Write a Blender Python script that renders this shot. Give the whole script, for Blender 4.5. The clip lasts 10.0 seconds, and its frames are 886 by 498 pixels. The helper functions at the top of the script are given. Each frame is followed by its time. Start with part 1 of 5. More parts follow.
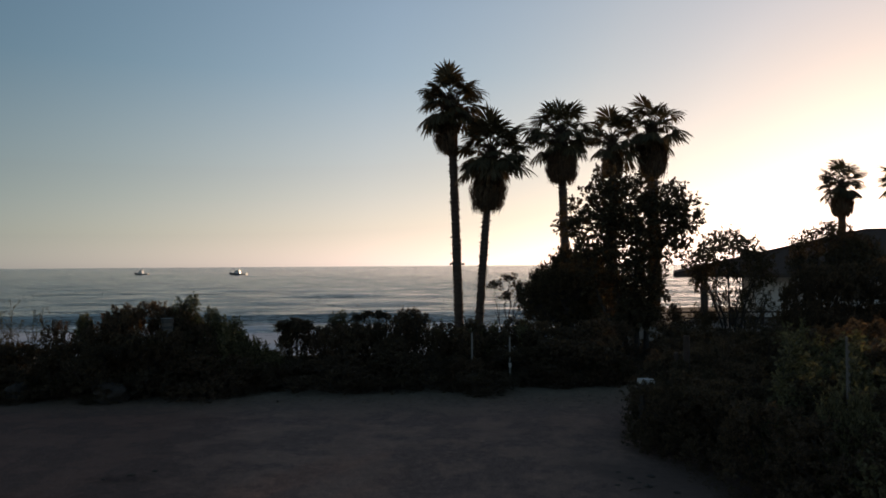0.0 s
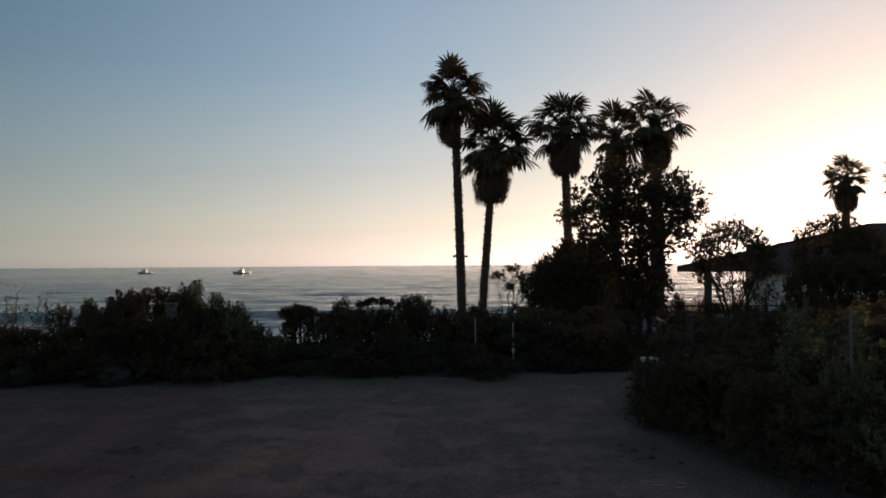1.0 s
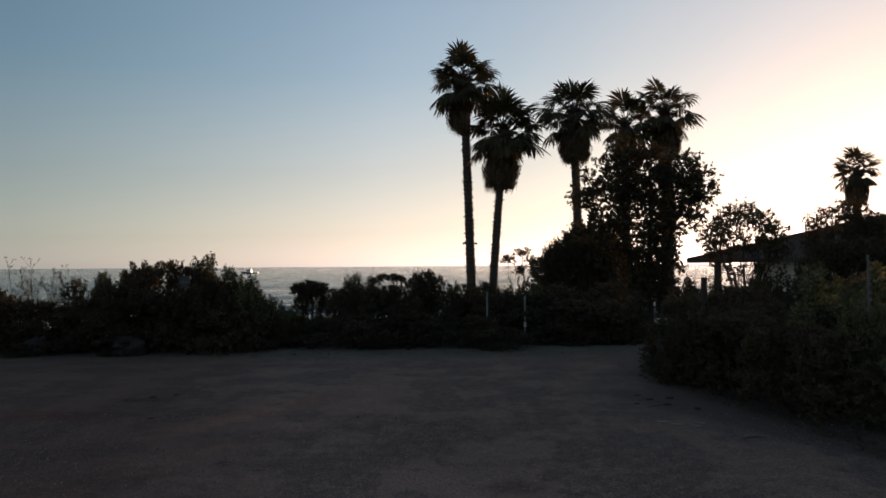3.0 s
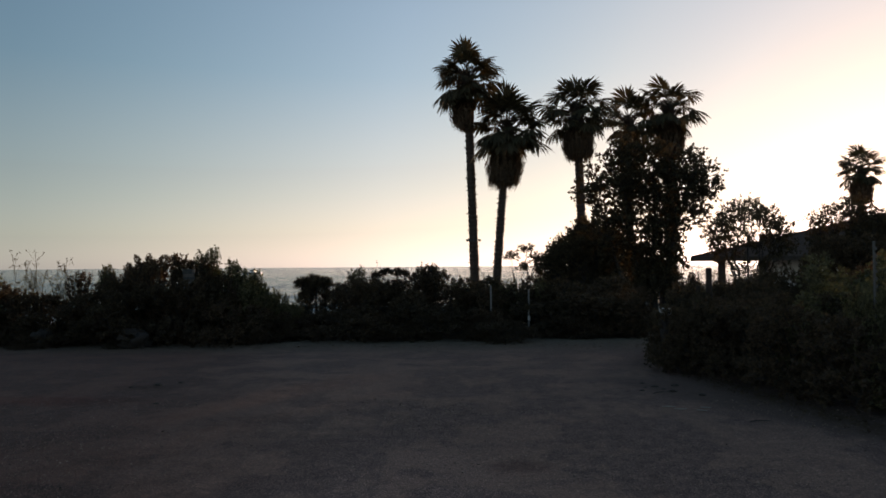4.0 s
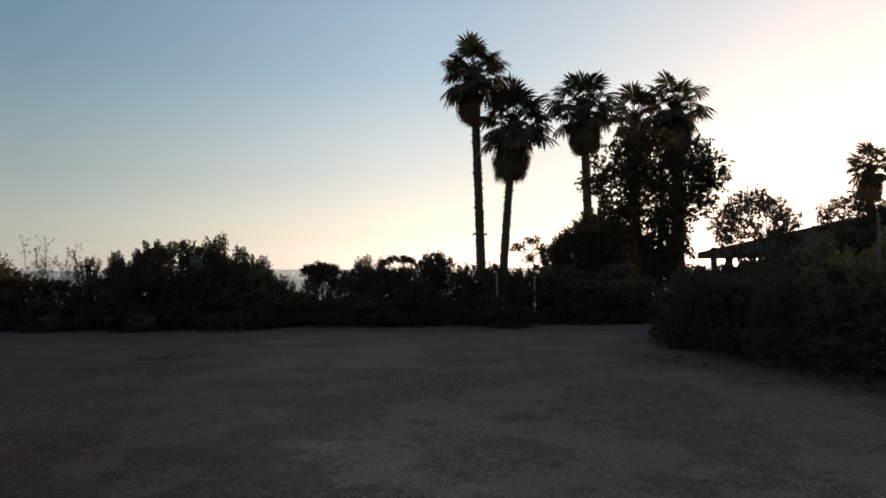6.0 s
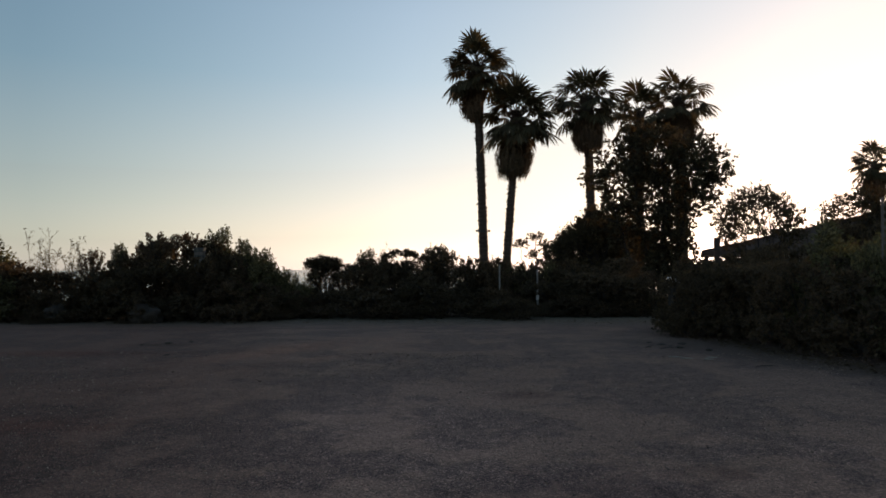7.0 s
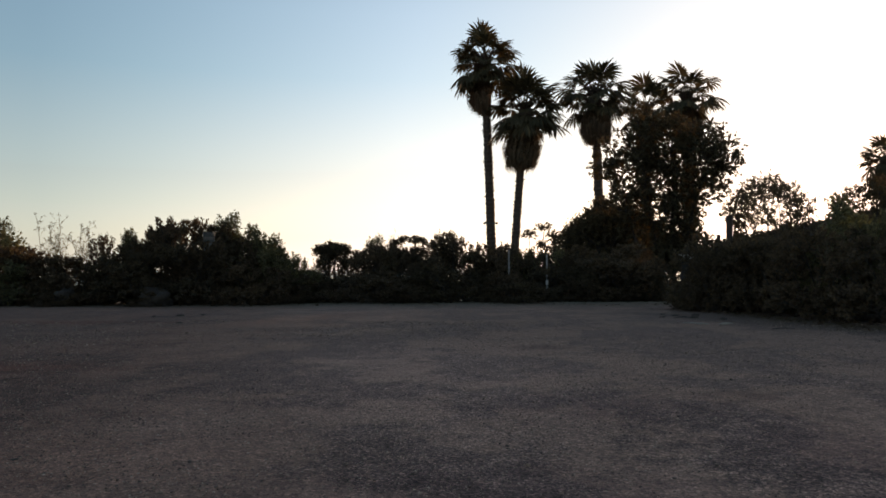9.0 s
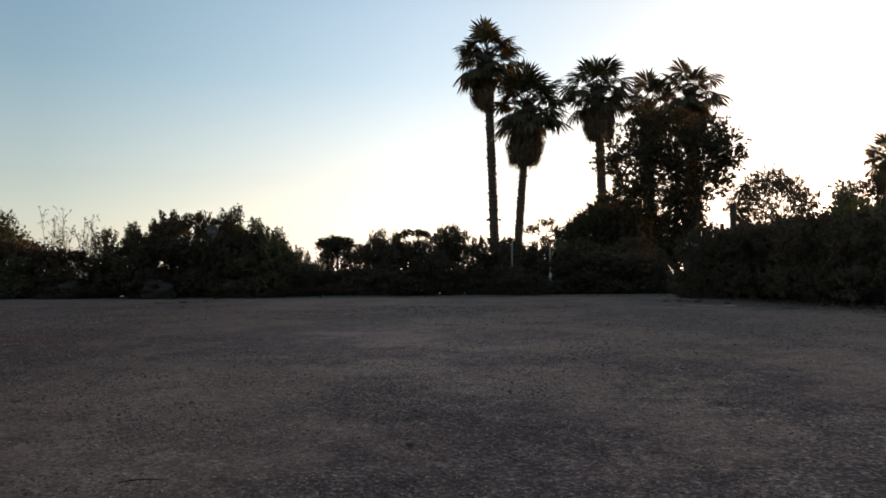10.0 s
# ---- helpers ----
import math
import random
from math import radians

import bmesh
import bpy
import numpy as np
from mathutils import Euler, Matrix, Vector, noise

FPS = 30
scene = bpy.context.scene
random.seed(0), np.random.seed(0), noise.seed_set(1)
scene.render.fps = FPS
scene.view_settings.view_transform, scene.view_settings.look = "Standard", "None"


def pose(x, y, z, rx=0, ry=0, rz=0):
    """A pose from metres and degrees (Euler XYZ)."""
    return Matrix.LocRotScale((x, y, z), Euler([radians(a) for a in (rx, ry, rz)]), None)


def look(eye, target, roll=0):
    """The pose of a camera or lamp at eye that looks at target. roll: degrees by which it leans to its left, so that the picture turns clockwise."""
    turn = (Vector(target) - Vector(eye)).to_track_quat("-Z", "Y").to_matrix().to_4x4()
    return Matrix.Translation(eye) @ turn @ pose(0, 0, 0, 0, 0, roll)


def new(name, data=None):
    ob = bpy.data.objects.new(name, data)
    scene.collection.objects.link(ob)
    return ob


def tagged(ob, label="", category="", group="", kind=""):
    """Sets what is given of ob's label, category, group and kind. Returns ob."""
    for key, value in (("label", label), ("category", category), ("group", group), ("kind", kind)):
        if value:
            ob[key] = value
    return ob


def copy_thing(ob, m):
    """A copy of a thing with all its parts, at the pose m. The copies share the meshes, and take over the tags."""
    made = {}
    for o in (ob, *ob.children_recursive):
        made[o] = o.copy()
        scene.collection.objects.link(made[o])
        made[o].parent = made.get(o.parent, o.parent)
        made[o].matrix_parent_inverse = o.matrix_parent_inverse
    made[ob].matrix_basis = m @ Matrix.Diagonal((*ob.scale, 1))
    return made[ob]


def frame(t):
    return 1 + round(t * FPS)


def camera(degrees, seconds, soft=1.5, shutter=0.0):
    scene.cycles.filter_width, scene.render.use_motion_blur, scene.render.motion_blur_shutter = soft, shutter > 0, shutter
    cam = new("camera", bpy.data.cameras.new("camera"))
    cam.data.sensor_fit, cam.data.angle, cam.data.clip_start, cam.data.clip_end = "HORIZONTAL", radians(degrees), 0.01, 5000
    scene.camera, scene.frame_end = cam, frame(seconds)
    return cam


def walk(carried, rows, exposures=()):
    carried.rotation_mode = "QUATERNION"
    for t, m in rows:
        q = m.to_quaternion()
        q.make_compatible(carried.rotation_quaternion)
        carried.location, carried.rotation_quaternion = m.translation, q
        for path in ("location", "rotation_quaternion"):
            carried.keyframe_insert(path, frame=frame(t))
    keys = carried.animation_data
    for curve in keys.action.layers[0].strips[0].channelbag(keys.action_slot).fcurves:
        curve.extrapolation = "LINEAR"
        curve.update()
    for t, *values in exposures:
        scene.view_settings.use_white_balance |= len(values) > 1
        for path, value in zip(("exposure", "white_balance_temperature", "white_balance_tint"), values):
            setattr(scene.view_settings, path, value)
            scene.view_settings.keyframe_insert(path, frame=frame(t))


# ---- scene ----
cam = camera(64.1, 10.0, soft=1.7)
PATH = [
    (0, (-0.045, 0.904, 2.972), (-0.081, 2.903, 3.017), -0.4),
    (0.5, (-0.048, 0.911, 2.803), (-0.088, 2.911, 2.846), -0.4),
    (1, (-0.051, 0.896, 2.594), (-0.096, 2.895, 2.638), -0.4),
    (1.5, (-0.081, 0.875, 2.406), (-0.13, 2.874, 2.45), -0.4),
    (2, (-0.115, 0.879, 2.213), (-0.17, 2.878, 2.258), -0.4),
    (2.5, (-0.147, 0.878, 2.016), (-0.208, 2.877, 2.062), -0.4),
    (4, (-0.189, 0.894, 1.689), (-0.264, 2.892, 1.737), -0.4),
    (4.5, (-0.167, 0.888, 1.58), (-0.247, 2.885, 1.63), -0.4),
    (5, (-0.152, 0.858, 1.48), (-0.237, 2.856, 1.531), -0.4),
    (5.5, (-0.162, 0.834, 1.38), (-0.252, 2.832, 1.432), -0.4),
    (7, (-0.152, 0.846, 1.073), (-0.256, 2.843, 1.128), -0.3),
    (7.5, (-0.149, 0.868, 0.974), (-0.257, 2.864, 1.029), -0.3),
    (8, (-0.156, 0.9, 0.868), (-0.269, 2.896, 0.924), -0.3),
    (8.5, (-0.205, 0.904, 0.763), (-0.322, 2.899, 0.82), -0.3),
    (9, (-0.24, 0.888, 0.664), (-0.361, 2.884, 0.72), -0.3),
    (9.5, (-0.247, 0.891, 0.555), (-0.372, 2.887, 0.612), -0.3),
    (10, (-0.238, 0.903, 0.455), (-0.368, 2.898, 0.513), -0.4),
]
EXPOSURES = [(0, 0.14, 7170, 21), (2.5, 0.26, 7220, 21.5), (5, 0.45, 7350, 21.5), (7.5, 0.75, 7600, 22), (10, 1.08, 7830, 22.5)]
walk(cam, [(t, look(eye, target, roll)) for t, eye, target, roll in PATH], EXPOSURES)

# ---- sky, sun ----
SUN_AZ, SUN_EL = radians(33.5), radians(5.2)
world = bpy.data.worlds.new("evening_sky")
scene.world = world
world.use_nodes = True
wn, wl = world.node_tree.nodes, world.node_tree.links
sky = wn.new("ShaderNodeTexSky")
sky.sky_type = "NISHITA"
sky.sun_disc = False
sky.sun_elevation, sky.sun_rotation = SUN_EL, SUN_AZ
sky.altitude, sky.air_density, sky.dust_density, sky.ozone_density = 0.0, 0.8, 0.28, 1.0
wn["Background"].inputs["Strength"].default_value = 0.14
haze = wn.new("ShaderNodeHueSaturation")
haze.inputs["Hue"].default_value = 0.49
# sea haze: the low sky is paler than the high sky
up = wn.new("ShaderNodeSeparateXYZ")
wl.new(wn.new("ShaderNodeTexCoord").outputs["Generated"], up.inputs[0])
rise = wn.new("ShaderNodeMapRange")
for key, value in (("From Min", 0.0), ("From Max", 0.26), ("To Min", 0.3), ("To Max", 1.06)):
    rise.inputs[key].default_value = value
wl.new(up.outputs["Z"], rise.inputs["Value"])
wl.new(rise.outputs[0], haze.inputs["Saturation"])
dim = wn.new("ShaderNodeMapRange")
for key, value in (("From Min", 0.0), ("From Max", 0.34), ("To Min", 0.78), ("To Max", 1.17)):
    dim.inputs[key].default_value = value
wl.new(up.outputs["Z"], dim.inputs["Value"])
wl.new(dim.outputs[0], haze.inputs["Value"])
wl.new(sky.outputs[0], haze.inputs["Color"])
sun_way = Vector((math.sin(SUN_AZ) * math.cos(SUN_EL), math.cos(SUN_AZ) * math.cos(SUN_EL), math.sin(SUN_EL)))
# forward scatter in the sea air: a wide pale glow round the sun, deeper blue away from it
toward = wn.new("ShaderNodeVectorMath")
toward.operation = "DOT_PRODUCT"
wl.new(wn.new("ShaderNodeTexCoord").outputs["Generated"], toward.inputs[0])
toward.inputs[1].default_value = sun_way
glow = wn.new("ShaderNodeValToRGB")
stops = ((0.4, (0.665, 0.77, 0.83)), (0.515, (0.78, 0.855, 0.9)), (0.765, (1.06, 1.03, 1.05)), (0.92, (1.13, 1.04, 0.99)), (0.965, (1.02, 0.97, 0.96)), (0.985, (0.9, 0.87, 0.88)), (1.0, (0.82, 0.79, 0.81)))
while len(glow.color_ramp.elements) < len(stops):
    glow.color_ramp.elements.new(0.5)
for el, (at, c) in zip(glow.color_ramp.elements, stops):
    el.position, el.color = at, (*c, 1)
wl.new(toward.outputs["Value"], glow.inputs[0])
air = wn.new("ShaderNodeMix")
air.data_type, air.blend_type = "RGBA", "MULTIPLY"
air.inputs[0].default_value = 1.0
wl.new(haze.outputs[0], air.inputs[6])
wl.new(glow.outputs[0], air.inputs[7])
wl.new(air.outputs[2], wn["Background"].inputs["Color"])

sun = new("sun", bpy.data.lights.new("sun", "SUN"))
sun.data.energy, sun.data.angle, sun.data.color = 2.3, radians(0.6), (1.0, 0.72, 0.46)
sun.matrix_world = look(sun_way * 100, (0, 0, 0))


# ---- materials ----
class Mat:
    def __init__(self, name):
        self.m = bpy.data.materials.new(name)
        self.m.use_nodes = True
        self.n, self.l = self.m.node_tree.nodes, self.m.node_tree.links
        self.p = self.n["Principled BSDF"]

    def node(self, kind, **values):
        nd = self.n.new("ShaderNode" + kind)
        for key, value in values.items():
            nd.inputs[key.replace("_", " ")].default_value = value
        return nd

    def link(self, a, b):
        self.l.new(a, b)

    def ramp(self, source, stops):
        r = self.n.new("ShaderNodeValToRGB")
        e = r.color_ramp.elements
        while len(e) < len(stops):
            e.new(0.5)
        for el, (at, c) in zip(e, stops):
            el.position, el.color = at, (*c, 1) if len(c) == 3 else c
        self.link(source, r.inputs[0])
        return r

    def coords(self, scale=(1, 1, 1), world_space=True):
        if world_space:
            src = self.n.new("ShaderNodeNewGeometry").outputs["Position"]
        else:
            src = self.n.new("ShaderNodeTexCoord").outputs["Object"]
        mp = self.n.new("ShaderNodeMapping")
        mp.inputs["Scale"].default_value = scale
        self.link(src, mp.inputs[0])
        return mp.outputs[0]

    def noise(self, vec, scale, detail=4.0, rough=0.6):
        nz = self.node("TexNoise", Scale=scale, Detail=detail, Roughness=rough)
        self.link(vec, nz.inputs["Vector"])
        return nz.outputs["Fac"]

    def mix(self, fac, a, b, blend="MIX"):
        mx = self.n.new("ShaderNodeMix")
        mx.data_type, mx.blend_type = "RGBA", blend
        for sock, val in ((mx.inputs[0], fac), (mx.inputs[6], a), (mx.inputs[7], b)):
            if isinstance(val, (int, float)):
                sock.default_value = val
            elif isinstance(val, tuple):
                sock.default_value = (*val, 1)
            else:
                self.link(val, sock)
        return mx.outputs[2]

    def bump(self, height, strength=0.4, distance=0.02, normal=None):
        b = self.node("Bump", Strength=strength, Distance=distance)
        self.link(height, b.inputs["Height"])
        if normal is not None:
            self.link(normal, b.inputs["Normal"])
        return b.outputs[0]


def plain(name, base, dark, rough=0.7, scale=6.0, metal=0.0, bump=0.3, distance=0.01):
    """A two-toned mottled surface with fine relief."""
    m = Mat(name)
    v = m.coords(world_space=False)
    big, fine = m.noise(v, scale, 5), m.noise(v, scale * 9, 3)
    col = m.ramp(big, [(0.3, dark), (0.72, base)])
    out = m.mix(0.35, col.outputs[0], m.ramp(fine, [(0.25, dark), (0.75, base)]).outputs[0])
    m.link(out, m.p.inputs["Base Color"])
    m.p.inputs["Roughness"].default_value, m.p.inputs["Metallic"].default_value = rough, metal
    m.link(m.bump(fine, bump, distance), m.p.inputs["Normal"])
    return m.m


def leafy(name, tones, through_light, rough=0.75):
    """Leaves: tone varies leaf by leaf, and light passes through them."""
    m = Mat(name)
    isl = m.n.new("ShaderNodeNewGeometry").outputs["Random Per Island"]
    obj = m.n.new("ShaderNodeObjectInfo").outputs["Random"]
    col = m.ramp(isl, [(i / (len(tones) - 1), c) for i, c in enumerate(tones)]).outputs[0]
    tint = m.ramp(obj, [(0.0, (0.8, 0.85, 0.75)), (1.0, (1.15, 1.1, 1.0))]).outputs[0]
    col = m.mix(1.0, col, tint, "MULTIPLY")
    m.link(col, m.p.inputs["Base Color"])
    m.p.inputs["Roughness"].default_value = rough
    m.p.inputs["Specular IOR Level"].default_value = 0.25
    tr = m.n.new("ShaderNodeBsdfTranslucent")
    m.link(m.mix(1.0, col, through_light, "MULTIPLY"), tr.inputs["Color"])
    ms = m.n.new("ShaderNodeMixShader")
    ms.inputs[0].default_value = 0.4
    m.link(m.p.outputs[0], ms.inputs[1])
    m.link(tr.outputs[0], ms.inputs[2])
    m.link(ms.outputs[0], m.n["Material Output"].inputs["Surface"])
    return m.m


def ground_material():
    m = Mat("gravel_dirt")
    v = m.coords()
    lanes = m.coords((0.6, 0.16, 1))
    patch = m.noise(v, 0.95, 7, 0.62)
    lane = m.noise(lanes, 1.3, 5, 0.62)
    mid = m.noise(v, 6.0, 6, 0.7)
    grit = m.noise(v, 120.0, 3, 0.7)
    speck = m.node("TexVoronoi", Scale=125.0)
    m.link(v, speck.inputs["Vector"])
    speck2 = m.node("TexVoronoi", Scale=66.0)
    m.link(v, speck2.inputs["Vector"])
    dirt = m.ramp(patch, [(0.36, (0.208, 0.123, 0.095)), (0.66, (0.314, 0.185, 0.143))]).outputs[0]
    stony = m.ramp(mid, [(0.3, (0.13, 0.079, 0.067)), (0.7, (0.212, 0.131, 0.11))]).outputs[0]
    both = m.n.new("ShaderNodeMath")
    both.operation = "MULTIPLY_ADD"
    m.link(lane, both.inputs[0])
    both.inputs[1].default_value = 0.7
    m.link(patch, both.inputs[2])
    where = m.ramp(both.outputs[0], [(0.81, (1, 1, 1)), (0.875, (0.05, 0.05, 0.05))]).outputs[0]
    col = m.mix(where, dirt, stony)
    col = m.mix(0.6, col, m.ramp(mid, [(0.3, (0.55, 0.54, 0.53)), (0.7, (1.35, 1.33, 1.3))]).outputs[0], "MULTIPLY")
    # stone by stone
    sep = m.n.new("ShaderNodeSeparateColor")
    m.link(speck.outputs["Color"], sep.inputs[0])
    sep2 = m.n.new("ShaderNodeSeparateColor")
    m.link(speck2.outputs["Color"], sep2.inputs[0])
    fleck = m.ramp(sep.outputs[0], [(0.0, (0.22, 0.21, 0.22)), (0.3, (0.6, 0.6, 0.6)), (0.7, (1.15, 1.13, 1.1)), (0.88, (1.9, 1.85, 1.8)), (1.0, (3.0, 2.9, 2.85))]).outputs[0]
    fleck2 = m.ramp(sep2.outputs[0], [(0.0, (0.55, 0.55, 0.57)), (0.5, (0.95, 0.95, 0.95)), (1.0, (1.5, 1.45, 1.4))]).outputs[0]
    amount = m.ramp(where, [(0.0, (0.3, 0.3, 0.3)), (1.0, (0.75, 0.75, 0.75))]).outputs[0]
    col = m.mix(amount, col, m.mix(1.0, col, fleck, "MULTIPLY"))
    col = m.mix(0.6, col, m.mix(1.0, col, fleck2, "MULTIPLY"))
    col = m.mix(0.5, col, m.ramp(grit, [(0.28, (0.5, 0.5, 0.5)), (0.75, (1.5, 1.5, 1.5))]).outputs[0], "MULTIPLY")
    # redder soil over the lot's seaward corner, with lens vignetting painted into its colour
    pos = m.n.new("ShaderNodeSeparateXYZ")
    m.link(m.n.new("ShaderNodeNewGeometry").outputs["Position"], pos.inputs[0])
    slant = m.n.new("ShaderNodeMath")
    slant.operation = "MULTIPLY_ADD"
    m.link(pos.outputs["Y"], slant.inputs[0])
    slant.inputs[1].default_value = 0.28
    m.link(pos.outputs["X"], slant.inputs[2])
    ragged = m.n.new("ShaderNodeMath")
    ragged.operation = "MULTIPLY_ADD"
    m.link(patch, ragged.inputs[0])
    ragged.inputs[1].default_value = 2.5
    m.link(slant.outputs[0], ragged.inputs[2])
    red_vignette = m.node("MapRange", From_Min=1.9, From_Max=-0.2)
    m.link(ragged.outputs[0], red_vignette.inputs["Value"])
    col = m.mix(red_vignette.outputs[0], col, m.mix(1.0, col, (0.58, 0.47, 0.44), "MULTIPLY"))
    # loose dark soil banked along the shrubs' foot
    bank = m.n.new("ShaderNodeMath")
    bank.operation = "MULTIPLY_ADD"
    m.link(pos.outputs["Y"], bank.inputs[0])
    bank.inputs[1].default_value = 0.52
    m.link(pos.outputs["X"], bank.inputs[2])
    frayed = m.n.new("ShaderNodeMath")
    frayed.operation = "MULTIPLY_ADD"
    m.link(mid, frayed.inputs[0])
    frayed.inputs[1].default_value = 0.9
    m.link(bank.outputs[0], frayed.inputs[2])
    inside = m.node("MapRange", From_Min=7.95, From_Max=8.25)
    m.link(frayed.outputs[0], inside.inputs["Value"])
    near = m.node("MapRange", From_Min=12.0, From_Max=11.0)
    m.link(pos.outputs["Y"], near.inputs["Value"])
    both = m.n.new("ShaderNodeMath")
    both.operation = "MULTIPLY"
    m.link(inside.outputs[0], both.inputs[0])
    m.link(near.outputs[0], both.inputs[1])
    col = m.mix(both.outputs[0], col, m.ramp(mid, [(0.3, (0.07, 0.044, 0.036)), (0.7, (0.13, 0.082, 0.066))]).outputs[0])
    # paler on the near lot, darker and evener towards the sea, with a ragged change
    ragged_y = m.n.new("ShaderNodeMath")
    ragged_y.operation = "MULTIPLY_ADD"
    m.link(patch, ragged_y.inputs[0])
    ragged_y.inputs[1].default_value = 5.0
    m.link(pos.outputs["Y"], ragged_y.inputs[2])
    packed = m.node("MapRange", From_Min=6.5, From_Max=11.5)
    m.link(ragged_y.outputs[0], packed.inputs["Value"])
    even = m.n.new("ShaderNodeMath")
    even.operation = "MULTIPLY"
    m.link(packed.outputs[0], even.inputs[0])
    even.inputs[1].default_value = 0.32
    col = m.mix(even.outputs[0], col, (0.19, 0.117, 0.095))
    col = m.mix(packed.outputs[0], m.mix(1.0, col, (1.14, 1.13, 1.12), "MULTIPLY"), m.mix(1.0, col, (0.9, 0.89, 0.88), "MULTIPLY"))
    # oily stains, patches of red earth, gravel and pale dust
    for x0, y0, rx, ry, stain in ((0.22, 6.9, 0.4, 0.3, (0.5, 0.42, 0.4)), (-4.8, 10.8, 0.7, 0.3, (0.5, 0.42, 0.4)), (-5.4, 9.8, 1.6, 0.45, (0.85, 0.5, 0.46)), (-3.6, 5.6, 1.1, 0.4, (0.95, 0.62, 0.55)), (1.1, 4.6, 0.25, 0.2, (0.5, 0.42, 0.4)), (-0.75, 5.6, 1.6, 2.6, (1.4, 1.4, 1.42)), (-0.2, 2.85, 1.0, 0.7, (0.7, 0.63, 0.7)), (0.45, 4.3, 0.9, 0.55, (0.72, 0.66, 0.72)), (-2.2, 2.6, 0.9, 0.6, (0.6, 0.46, 0.43)), (1.0, 3.5, 0.6, 0.6, (0.72, 0.66, 0.72)), (-1.6, 3.3, 0.8, 0.5, (1.25, 1.22, 1.2)), (1.9, 5.2, 0.9, 0.6, (1.2, 1.18, 1.16))):
        off = m.n.new("ShaderNodeMapping")
        off.vector_type = "TEXTURE"
        off.inputs["Location"].default_value = (x0, y0, 0)
        off.inputs["Scale"].default_value = (rx, ry, 50)
        m.link(m.n.new("ShaderNodeNewGeometry").outputs["Position"], off.inputs["Vector"])
        far = m.n.new("ShaderNodeVectorMath")
        far.operation = "LENGTH"
        m.link(off.outputs[0], far.inputs[0])
        uneven = m.n.new("ShaderNodeMath")
        uneven.operation = "MULTIPLY_ADD"
        m.link(mid, uneven.inputs[0])
        uneven.inputs[1].default_value = 1.6
        m.link(far.outputs["Value"], uneven.inputs[2])
        spot = m.node("MapRange", From_Min=1.75, From_Max=1.05, To_Min=0.0, To_Max=0.7)
        m.link(uneven.outputs[0], spot.inputs["Value"])
        col = m.mix(spot.outputs[0], col, m.mix(1.0, col, stain, "MULTIPLY"))
    # past the lot: dry soil, then sand down to the shore
    soil = m.ramp(mid, [(0.3, (0.075, 0.058, 0.042)), (0.7, (0.16, 0.125, 0.09))]).outputs[0]
    rng = m.node("MapRange", From_Min=15.5, From_Max=18.5)
    m.link(pos.outputs["Y"], rng.inputs["Value"])
    col = m.mix(rng.outputs[0], col, soil)
    sand = m.node("MapRange", From_Min=38.0, From_Max=46.0)
    m.link(pos.outputs["Y"], sand.inputs["Value"])
    col = m.mix(sand.outputs[0], col, m.ramp(mid, [(0.3, (0.1, 0.082, 0.066)), (0.7, (0.16, 0.132, 0.105))]).outputs[0])
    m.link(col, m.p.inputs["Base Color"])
    m.p.inputs["Roughness"].default_value = 0.92
    m.p.inputs["Specular IOR Level"].default_value = 0.25
    n1 = m.bump(mid, 0.35, 0.03)
    n2 = m.bump(speck.outputs["Distance"], 0.7, 0.006, m.bump(speck2.outputs["Distance"], 0.5, 0.008, n1))
    m.link(m.bump(grit, 0.6, 0.006, n2), m.p.inputs["Normal"])
    return m.m


